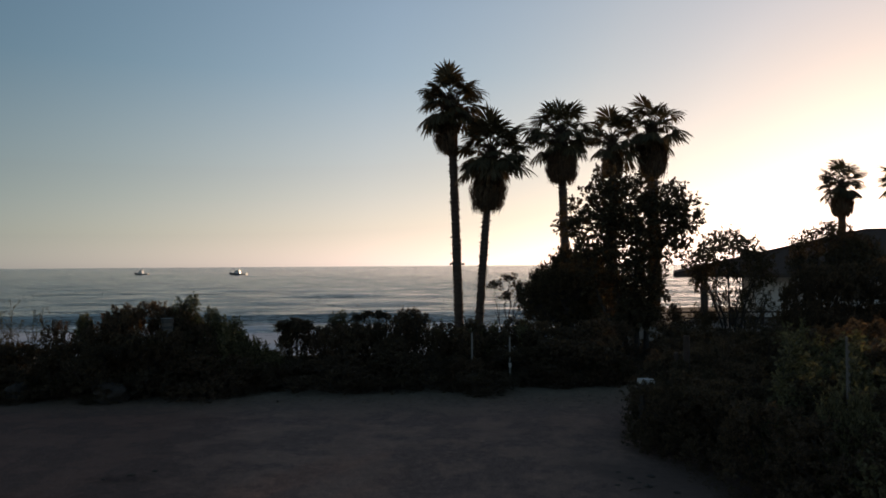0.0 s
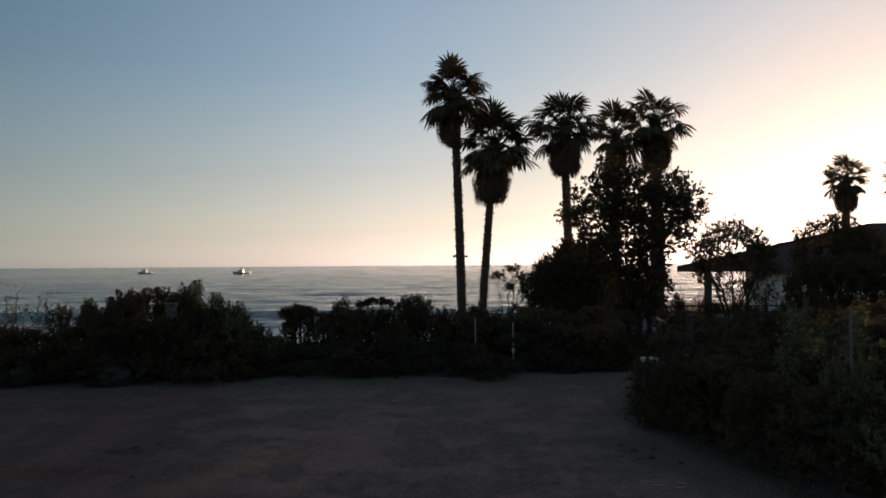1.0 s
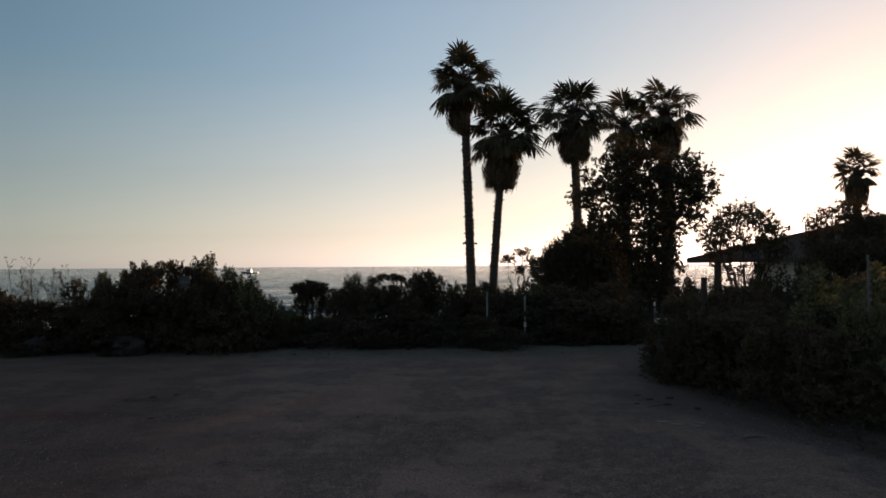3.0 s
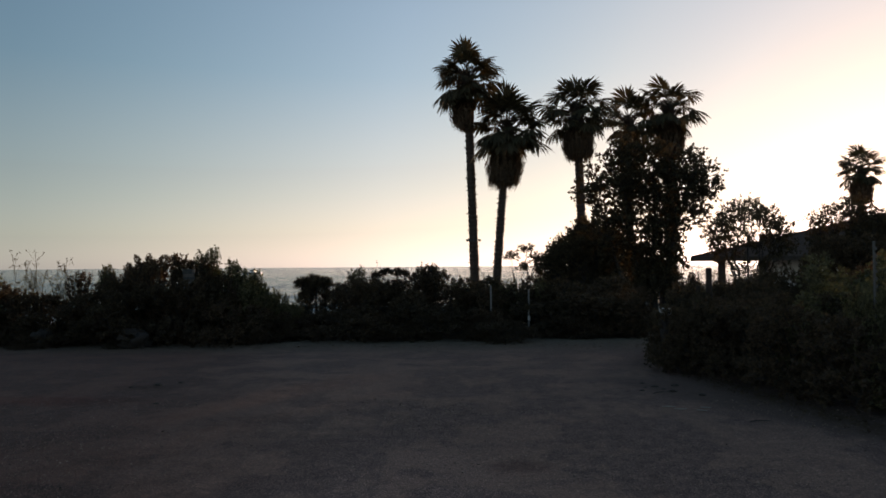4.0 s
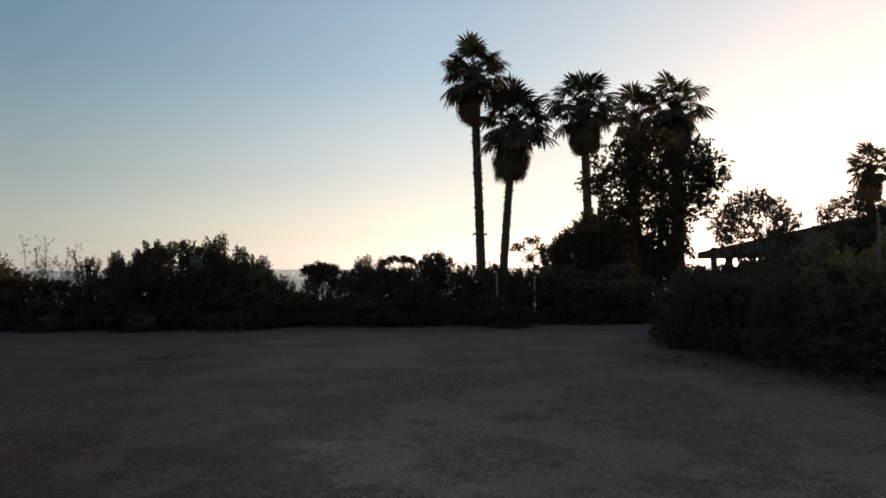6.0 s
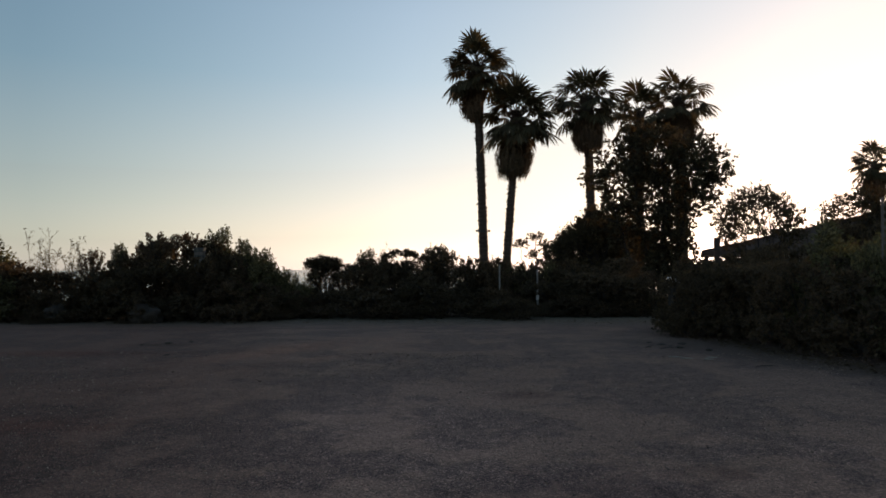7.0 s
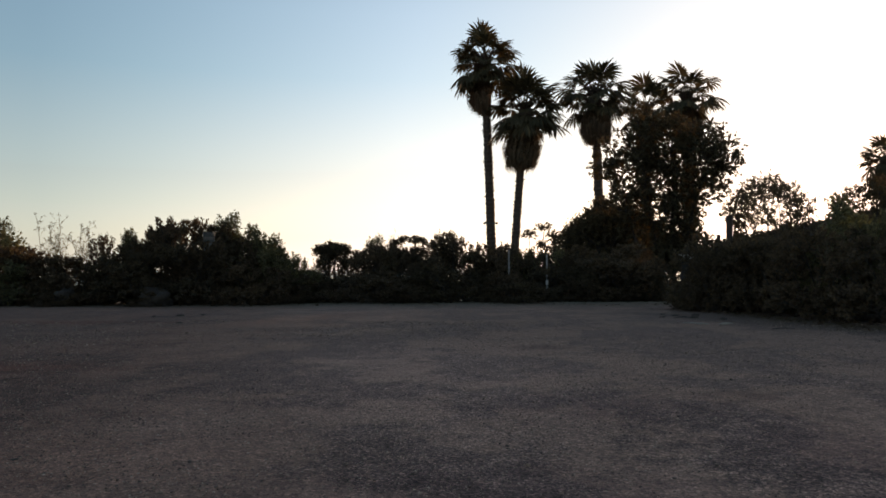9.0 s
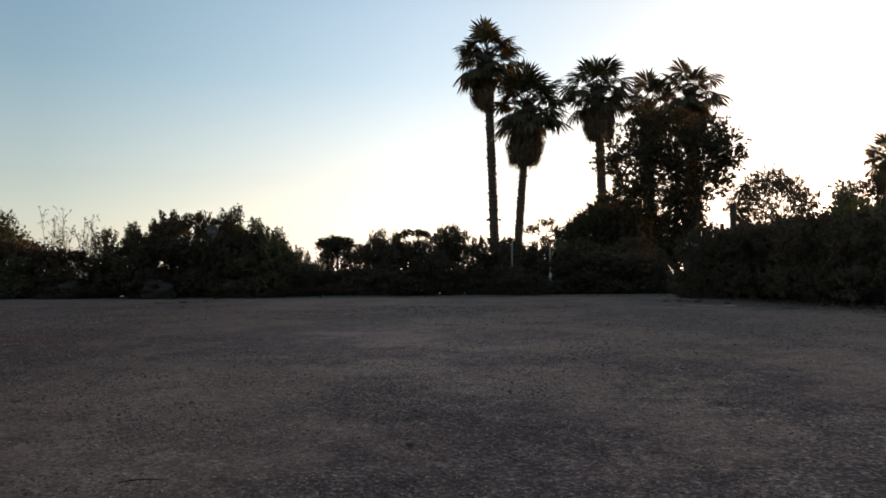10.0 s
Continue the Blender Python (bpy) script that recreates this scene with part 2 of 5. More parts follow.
def water_material():
    m = Mat("sea_water")
    v = m.coords((0.35, 1.0, 1.0))
    far = m.noise(m.coords((0.012, 0.05, 1.0)), 1.0, 4, 0.6)
    chop = m.noise(v, 0.35, 5, 0.6)
    ripple = m.noise(v, 2.2, 4, 0.6)
    swell = m.noise(m.coords((0.04, 0.1, 1.0)), 1.0, 5, 0.65)
    m.link(m.ramp(far, [(0.35, (0.07, 0.095, 0.095)), (0.7, (0.12, 0.145, 0.14))]).outputs[0], m.p.inputs["Base Color"])
    m.link(m.ramp(far, [(0.3, (0.05,) * 3), (0.7, (0.15,) * 3)]).outputs[0], m.p.inputs["Roughness"])
    m.p.inputs["IOR"].default_value = 1.45
    wavelet = m.noise(m.coords((0.12, 0.36, 1.0)), 1.0, 4, 0.6)
    n1 = m.bump(chop, 1.0, 0.5, m.bump(wavelet, 1.0, 1.5, m.bump(swell, 1.0, 5.2)))
    m.link(m.bump(ripple, 0.5, 0.1, n1), m.p.inputs["Normal"])
    # foam where the waves break
    pos = m.n.new("ShaderNodeSeparateXYZ")
    m.link(m.n.new("ShaderNodeNewGeometry").outputs["Position"], pos.inputs[0])
    near = m.node("MapRange", From_Min=64.0, From_Max=92.0, To_Min=0.6, To_Max=0.0)
    m.link(pos.outputs["Y"], near.inputs["Value"])
    lace = m.noise(m.coords((0.25, 1.0, 1.0)), 0.7, 6, 0.7)
    add = m.n.new("ShaderNodeMath")
    add.operation = "ADD"
    m.link(near.outputs[0], add.inputs[0])
    m.link(lace, add.inputs[1])
    mask = m.ramp(add.outputs[0], [(0.78, (0, 0, 0)), (0.98, (1, 1, 1))]).outputs[0]
    foam = m.n.new("ShaderNodeBsdfDiffuse")
    foam.inputs["Color"].default_value = (0.6, 0.59, 0.6, 1)
    ms = m.n.new("ShaderNodeMixShader")
    m.link(mask, ms.inputs[0])
    m.link(m.p.outputs[0], ms.inputs[1])
    m.link(foam.outputs[0], ms.inputs[2])
    m.link(ms.outputs[0], m.n["Material Output"].inputs["Surface"])
    return m.m


def pebble_material():
    m = Mat("pebbles")
    isl = m.n.new("ShaderNodeNewGeometry").outputs["Random Per Island"]
    col = m.ramp(isl, [(0.0, (0.06, 0.04, 0.031)), (0.4, (0.15, 0.096, 0.073)), (0.8, (0.29, 0.186, 0.136)), (1.0, (0.48, 0.34, 0.262))])
    m.link(col.outputs[0], m.p.inputs["Base Color"])
    m.p.inputs["Roughness"].default_value = 0.85
    return m.m


GROUND, WATER, PEBBLE = ground_material(), water_material(), pebble_material()
LEAF_DARK = leafy("dark_shrub_leaf", [(0.056, 0.039, 0.031), (0.084, 0.06, 0.046), (0.12, 0.086, 0.063)], (1.1, 1.0, 0.6))
LEAF_OLIVE = leafy("olive_shrub_leaf", [(0.088, 0.077, 0.05), (0.136, 0.118, 0.075), (0.195, 0.167, 0.102)], (0.72, 0.78, 0.46))
LEAF_TREE = leafy("tree_leaf", [(0.06, 0.047, 0.034), (0.085, 0.067, 0.046), (0.115, 0.09, 0.06)], (0.8, 0.62, 0.38))
LEAF_PALM = leafy("palm_leaf", [(0.06, 0.05, 0.034), (0.09, 0.074, 0.048), (0.12, 0.1, 0.062)], (0.55, 0.45, 0.3))
LEAF_DEAD = leafy("dead_palm_leaf", [(0.1, 0.064, 0.045), (0.14, 0.092, 0.064), (0.18, 0.12, 0.085)], (0.5, 0.4, 0.3), 0.8)
DRY = leafy("dry_stalk", [(0.1, 0.075, 0.045), (0.16, 0.12, 0.07), (0.2, 0.15, 0.09)], (1.0, 0.9, 0.7), 0.85)
BARK = plain("shrub_bark", (0.045, 0.034, 0.027), (0.022, 0.017, 0.014), 0.9, 12, bump=0.6)
PALM_BARK = plain("palm_bark", (0.095, 0.064, 0.048), (0.045, 0.03, 0.023), 0.95, 7, bump=0.8, distance=0.02)
WOOD_POST = plain("weathered_post_wood", (0.055, 0.033, 0.024), (0.028, 0.017, 0.013), 0.85, 8)
WOOD_PALE = plain("bleached_wood", (0.36, 0.32, 0.28), (0.24, 0.21, 0.18), 0.85, 20)
WOOD_DARK = plain("dark_stained_wood", (0.075, 0.05, 0.038), (0.04, 0.028, 0.022), 0.75, 5)
ROOFING = plain("brown_roof_shingle", (0.072, 0.04, 0.027), (0.04, 0.023, 0.016), 0.9, 3, bump=0.6)
WALL_WHITE = plain("off_white_stucco", (0.74, 0.67, 0.61), (0.62, 0.56, 0.5), 0.9, 2.5)
METAL_PALE = plain("galvanised_post", (0.27, 0.255, 0.24), (0.12, 0.114, 0.108), 0.7, 30, 0.1)
PAINT_PALE = plain("pale_grey_paint", (0.46, 0.45, 0.43), (0.34, 0.33, 0.31), 0.55, 8)
STONE = plain("grey_boulder", (0.05, 0.038, 0.031), (0.024, 0.018, 0.015), 0.95, 5, bump=0.8, distance=0.02)
HULL_DARK = plain("dark_hull_paint", (0.06, 0.07, 0.085), (0.04, 0.045, 0.055), 0.35, 1.0)
BOAT_WHITE = plain("white_gelcoat", (0.8, 0.8, 0.78), (0.72, 0.72, 0.7), 0.3, 1.0)
SOIL = plain("dark_soil", (0.075, 0.052, 0.04), (0.035, 0.025, 0.02), 0.95, 25, bump=0.8)
GLASS_DARK = plain("tinted_boat_glass", (0.02, 0.025, 0.03), (0.015, 0.018, 0.02), 0.08, 1.0)
# far pier timber, lightened: the sea haze before it is put into its colour
PIER_HAZED = plain("hazed_pier_timber", (0.42, 0.38, 0.34), (0.28, 0.25, 0.22), 0.9, 1.0)
PIPE_GREY = plain("weathered_pipe", (0.15, 0.135, 0.12), (0.08, 0.07, 0.065), 0.85, 8)
CAP_BLACK = plain("black_cap", (0.05, 0.05, 0.05), (0.03, 0.03, 0.03), 0.5, 10)


# ---- building helpers ----
class Geo:
    """Gathers vertices and faces of one mesh."""

    def __init__(self):
        self.v, self.f = [], []

    def add(self, verts, faces):
        k = len(self.v)
        self.v.extend(map(tuple, verts))
        self.f.extend(tuple(i + k for i in face) for face in faces)
        return self

    def box(self, x0, x1, y0, y1, z0, z1, bevel=0.0):
        bm = bmesh.new()
        bmesh.ops.create_cube(bm, size=1.0, matrix=Matrix.LocRotScale(((x0 + x1) / 2, (y0 + y1) / 2, (z0 + z1) / 2), None, (x1 - x0, y1 - y0, z1 - z0)))
        if bevel:
            bmesh.ops.bevel(bm, geom=bm.edges[:], offset=bevel, segments=2, affect="EDGES", profile=0.6)
        bm.verts.index_update()
        self.add([v.co[:] for v in bm.verts], [[v.index for v in f.verts] for f in bm.faces])
        bm.free()
        return self

    def tube(self, points, radii, sides=6, cap=True):
        k = len(self.v)
        pts = [Vector(p) for p in points]
        for i, p in enumerate(pts):
            way = (pts[min(i + 1, len(pts) - 1)] - pts[max(i - 1, 0)]).normalized()
            a = way.cross(Vector((0.31, 0.95, 0.1))).normalized()
            b = way.cross(a)
            for s in range(sides):
                w = 2 * math.pi * s / sides
                self.v.append(tuple(p + (a * math.cos(w) + b * math.sin(w)) * radii[i]))
        for i in range(len(pts) - 1):
            for s in range(sides):
                q = (s + 1) % sides
                self.f.append((k + i * sides + s, k + i * sides + q, k + (i + 1) * sides + q, k + (i + 1) * sides + s))
        if cap:
            e = k + (len(pts) - 1) * sides
            self.f.append(tuple(range(e, e + sides)))
            self.f.append(tuple(range(k + sides - 1, k - 1, -1)))
        return self

    def mesh(self, name, material, smooth=False):
        me = bpy.data.meshes.new(name)
        me.from_pydata(self.v, [], self.f)
        me.materials.append(material)
        if smooth:
            me.polygons.foreach_set("use_smooth", [True] * len(me.polygons))
        me.update()
        return me


def array_mesh(name, verts, faces, material):
    me = bpy.data.meshes.new(name)
    me.from_pydata(verts.tolist(), [], faces.tolist())
    me.materials.append(material)
    me.update()
    return me


def part(name, me, parent, label=""):
    ob = new(name, me)
    ob.parent = parent
    return tagged(ob, label)


def thing(name, label, category, group="", kind="", at=None):
    ob = new(name)
    ob.empty_display_size = 0.2
    if at is not None:
        ob.matrix_world = at
    return tagged(ob, label, category, group, kind)


def unit(a):
    return a / np.maximum(np.linalg.norm(a, axis=-1, keepdims=True), 1e-6)


def leaf_quads(rng, origins, ways, per, twig, size, width, spread=0.9, curl=0.25, small=False):
    """Leaves along twigs: diamond blades, each a folded quad. origins, ways: N x 3."""
    n = len(origins)
    t = rng.uniform(0.12, 1.05, (n, per, 1))
    tl = twig * rng.uniform(0.6, 1.3, (n, 1, 1))
    side = unit(rng.normal(size=(n, per, 3)))
    base = origins[:, None] + ways[:, None] * t * tl + side * 0.012
    d = unit(ways[:, None] * rng.uniform(0.2, 1.1, (n, per, 1)) + side * spread)
    ln = size * rng.uniform(0.6, 1.3, (n, per, 1))
    across = unit(np.cross(d, unit(rng.normal(size=(n, per, 3)))))
    up = np.cross(across, d)
    wd = width * ln * rng.uniform(0.75, 1.25, (n, per, 1))
    if small:
        v = np.stack([base + d * ln * 0.15 - across * wd, base + d * ln, base + d * ln * 0.25 + across * wd], axis=2).reshape(-1, 3)
        return v, np.arange(len(v)).reshape(-1, 3)
    mid = base + d * ln * 0.55
    v = np.stack([base, mid + across * wd + up * wd * curl, base + d * ln - up * ln * 0.08, mid - across * wd + up * wd * curl], axis=2)
    v = v.reshape(-1, 3)
    return v, np.arange(len(v)).reshape(-1, 4)


def lumpy_plant(name, rng, lumps, per_area, leaf, leaf_mat, twig=0.3, per=15, stems=8, base_spread=0.15, stem_r=0.03, tip_up=0.5, leaf_w=0.26, hollow=0.55, forks=0.2, trunk_sides=6, small=False):
    """A woody plant whose crown is a cluster of lumps (x, y, z, radius, flattening), with stems that fork out into them.
    Returns the meshes of its stems and its foliage."""
    geo = Geo()
    centre = np.array([[lp[0], lp[1], lp[2]] for lp in lumps])
    origins, ways = [], []
    for i, (lx, ly, lz, lr, flat) in enumerate(lumps):
        foot = np.array([rng.normal() * base_spread, rng.normal() * base_spread, 0.0])
        top = np.array([lx, ly, lz])
        bend = foot * 0.4 + top * 0.6 * np.array([0.75, 0.75, 0.9]) + rng.normal(size=3) * 0.06 * np.linalg.norm(top)
        ts = np.linspace(0, 1, 7)[:, None]
        curve = (1 - ts) ** 2 * foot + 2 * ts * (1 - ts) * bend + ts ** 2 * top
        curve[1:-1] += rng.normal(size=(5, 3)) * 0.02 * np.linalg.norm(top)
        rr = stem_r * (0.7 + 0.5 * lr)
        geo.tube(curve, [rr * (1.05 - 0.75 * k) for k in np.linspace(0, 1, 7)], trunk_sides)
        count = max(8, int(per_area * 4 * lr * lr * (0.6 + 0.4 * flat)))
        d = unit(rng.normal(size=(count, 3)))
        d[:, 2] = np.where(d[:, 2] < -0.45, -d[:, 2], d[:, 2])
        lump = np.array([0.82 + 0.36 * noise.noise(Vector(q * 2.2) + Vector((i * 3.1, lx, ly))) for q in d])[:, None]
        r = lr * lump * rng.uniform(hollow, 1.0, (count, 1)) ** 0.6
        o = top + d * r * np.array([1, 1, flat])
        keep = o[:, 2] > 0.04
        o, d = o[keep], d[keep]
        w = unit(d + np.array([0, 0, tip_up]) + rng.normal(size=d.shape) * 0.35)
        origins.append(o - w * twig * 0.4)
        ways.append(w)
        # forks from the stem's upper half to some of the twigs
        for j in range(int(len(o) * forks)):
            a = curve[rng.integers(3, 7)]
            b = o[j]
            c = (a + b) / 2 + rng.normal(size=3) * 0.08 * np.linalg.norm(b - a)
            geo.tube([a, c, b], [rr * 0.42, rr * 0.25, rr * 0.1], 3, False)
    origins, ways = np.vstack(origins), np.vstack(ways)
    for o, w in zip(origins[::3], ways[::3]):
        geo.tube([o, o + w * twig * 0.95], [0.007, 0.002], 3, False)
    lv, lf = leaf_quads(rng, origins, ways, per, twig, leaf, leaf_w, small=small)
    reach = float(np.percentile(np.hypot(lv[:, 0], lv[:, 1]), 93)), float(np.percentile(lv[:, 2], 99.3))
    return geo.mesh(name + "_branches", BARK), array_mesh(name + "_foliage", lv, lf, leaf_mat), reach


def plant(name, label, category, meshes, m, group=""):
    ob = thing(name, label, category, group, at=m)
    tagged(part("branchwork", meshes[0], ob), kind="stuff")
    part("foliage", meshes[1], ob)
    return ob


def scaled(x, y, z, turn, sx, sy, sz):
    return pose(x, y, z, 0, 0, turn) @ Matrix.Diagonal((sx, sy, sz, 1))


def smooth(a, b, t):
    k = min(1.0, max(0.0, (t - a) / (b - a)))
    return k * k * (3 - 2 * k)


def height(x, y):
    """The lie of the land: a level lot, a dip at the hedge, a bank down to the beach, and a terrace with the house."""
    lot = -0.19 * smooth(11, 17.5, y)
    bank = lot - 0.2 * smooth(18, 25, y) - 3.7 * smooth(25, 52, y) - 0.4 * smooth(56, 72, y) - 5 * smooth(72, 160, y)
    terrace = lot - 0.8 * smooth(22, 45, y) - 3.4 * smooth(68, 80, y) - 5 * smooth(80, 160, y)
    return bank + (terrace - bank) * smooth(7.5, 13, x)


# ---- ground and sea ----
def ground_sheet():
    def axis(lo, hi, fine, step, grow=1.16):
        out = [0.0]
        while out[-1] < hi:
            out.append(out[-1] + (step if out[-1] < fine else (out[-1] - fine) * (grow - 1) + step))
        neg = [0.0]
        while neg[-1] > lo:
            neg.append(neg[-1] - (step if -neg[-1] < fine else (-neg[-1] - fine) * (grow - 1) + step))
        return neg[:0:-1] + out

    xs, ys = axis(-4900, 4900, 13, 0.25), axis(-900, 4900, 30, 0.3)
    verts = []
    for y in ys:
        for x in xs:
            z = height(x, y)
            if abs(x) < 60 and -20 < y < 70:
                z += 0.022 * noise.noise(Vector((x * 0.45, y * 0.3, 0))) + 0.008 * noise.noise(Vector((x * 2.1, y * 2.1, 4)))
                if y > 20:
                    z += 0.12 * noise.noise(Vector((x * 0.3, y * 0.3, 9))) * smooth(20, 26, y)
            verts.append((x, y, z))
    w = len(xs)
    faces = [(j * w + i, j * w + i + 1, (j + 1) * w + i + 1, (j + 1) * w + i) for j in range(len(ys) - 1) for i in range(w - 1)]
    me = bpy.data.meshes.new("ground")
    me.from_pydata(verts, [], faces)
    me.materials.append(GROUND)
    me.polygons.foreach_set("use_smooth", [True] * len(faces))
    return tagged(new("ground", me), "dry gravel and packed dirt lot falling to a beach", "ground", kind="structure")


ground_sheet()
SEA = -3.5


def sea_sheet():
    rows, cols = 340, 220
    ys = 40.0 * (4950 / 40.0) ** (np.arange(rows) / (rows - 1))
    fan = np.linspace(-1, 1, cols)
    fan = np.sign(fan) * (np.abs(fan) * 0.75 + np.abs(fan) ** 3 * 1.4)
    y, f = np.meshgrid(ys, fan, indexing="ij")
    x = f * y
    fade = np.clip((y - 46) / 20, 0.2, 1) * np.clip(1.3 - y / 900, 0, 1)
    wob = 3.0 * np.sin(x * 0.021 + 0.7) + 1.6 * np.sin(x * 0.057 + 2.0)
    z = 0.08 * np.sin((y + wob) * 0.42) + 0.09 * np.sin((y * 0.93 + x * 0.2 + wob) * 0.27 + 1.0) + 0.08 * np.sin((y * 0.9 - x * 0.25) * 0.8)
    for at, tall, wide, slant, lo, hi in ((84, 0.8, 2.0, -0.05, -80, 14), (93, 0.6, 2.0, 0.04, -30, 60), (124, 0.2, 2.2, 0.03, -70, 0), (152, 0.24, 2.6, -0.03, -75, 5), (190, 0.25, 3.2, 0.03, -60, 40), (172, 0.25, 3.0, -0.04, 15, 140)):
        line = at + slant * x + 2.0 * np.sin(x * 0.05 + at)
        ends = 1 / (1 + np.exp(np.clip(-(x - lo) / 5, -60, 60))) / (1 + np.exp(np.clip((x - hi) / 5, -60, 60)))
        z += tall * ends * np.exp(-((y - line) / wide) ** 2)
    v = np.stack([x, y, SEA + z * fade], -1).reshape(-1, 3)
    k = np.arange(rows * cols).reshape(rows, cols)
    faces = np.stack([k[:-1, :-1], k[:-1, 1:], k[1:, 1:], k[1:, :-1]], -1).reshape(-1, 4)
    me = array_mesh("sea", v, faces, WATER)
    me.polygons.foreach_set("use_smooth", [True] * len(me.polygons))
    return tagged(new("sea", me), "grey-blue evening ocean with low swell", "water", kind="structure")


sea_sheet()


# ---- palms ----
def frond_mesh(rng, leaf_mat, name, up, petiole=1.1, fan=1.0, blades=26, span=104, hang=0.5, bend=16):
    """A fan-palm leaf that leaves its base towards +y at the angle up: an arching stalk, a folded fan that is whole
    in its inner half, and split tips that end in hanging threads."""
    g = Geo()
    e = radians(up)
    p, pts = Vector((0, 0, 0)), [Vector((0, 0, 0))]
    for k in range(5):
        e -= radians(bend) * math.cos(e) / 5
        p = p + Vector((0, math.cos(e), math.sin(e))) * petiole / 5
        pts.append(p.copy())
    g.tube(pts, [0.034, 0.028, 0.024, 0.02, 0.017, 0.014], 4)
    ahead = Vector((0, math.cos(e - radians(bend * 0.5)), math.sin(e - radians(bend * 0.5))))
    over = Vector((0, -ahead.z, ahead.y))
    side, down = Vector((1, 0, 0)), Vector((0, 0, -1))
    step = radians(2 * span) / (blades - 1)
    fold = rng.uniform(0.15, 0.5)
    for i in range(blades):
        a = radians(-span) + step * i + rng.normal() * 0.03
        ln = fan * (0.72 + 0.28 * math.cos(a * 0.8)) * rng.uniform(0.85, 1.1)
        out = (ahead * math.cos(a) + side * math.sin(a) - over * fold * abs(math.sin(a))).normalized()
        wide = (side * math.cos(a) - ahead * math.sin(a) + over * (0.3 if i % 2 else -0.3)).normalized()
        sag = hang * rng.uniform(0.55, 1.35)
        q, was, rows = p.copy(), 0.0, []
        for k, w in ((0.04, 0.05), (0.34, 0.36), (0.62, 0.62), (0.77, 0.57), (0.9, 0.3), (1.05, 0.03)):
            drop = sag * max(0.0, k - 0.42) * 1.7
            q = q + (out * max(0.12, 1 - drop) + down * drop).normalized() * ln * (k - was)
            was = k
            rows.append((q + wide * 0.6 * step * ln * w, q - wide * 0.6 * step * ln * w))
        g.add([v for pair in rows for v in pair], [(2 * k, 2 * k + 1, 2 * k + 3, 2 * k + 2) for k in range(5)])
    return g.mesh(name, leaf_mat)


prng = np.random.default_rng(11)
TILTS = (84, 68, 54, 40, 26, 12, -2, -16, -30)
FRONDS = {up: [frond_mesh(prng, LEAF_PALM, "palm_frond", up, fan=f, hang=0.3 if up > 45 else 0.5) for f in (0.9, 1.04)] for up in TILTS}
OLD_FRONDS = {up: [frond_mesh(prng, LEAF_DEAD, "old_palm_frond", up, 0.8, 0.9, 20, 75, 1.1, 40) for _ in range(2)] for up in (-30, -46, -62)}


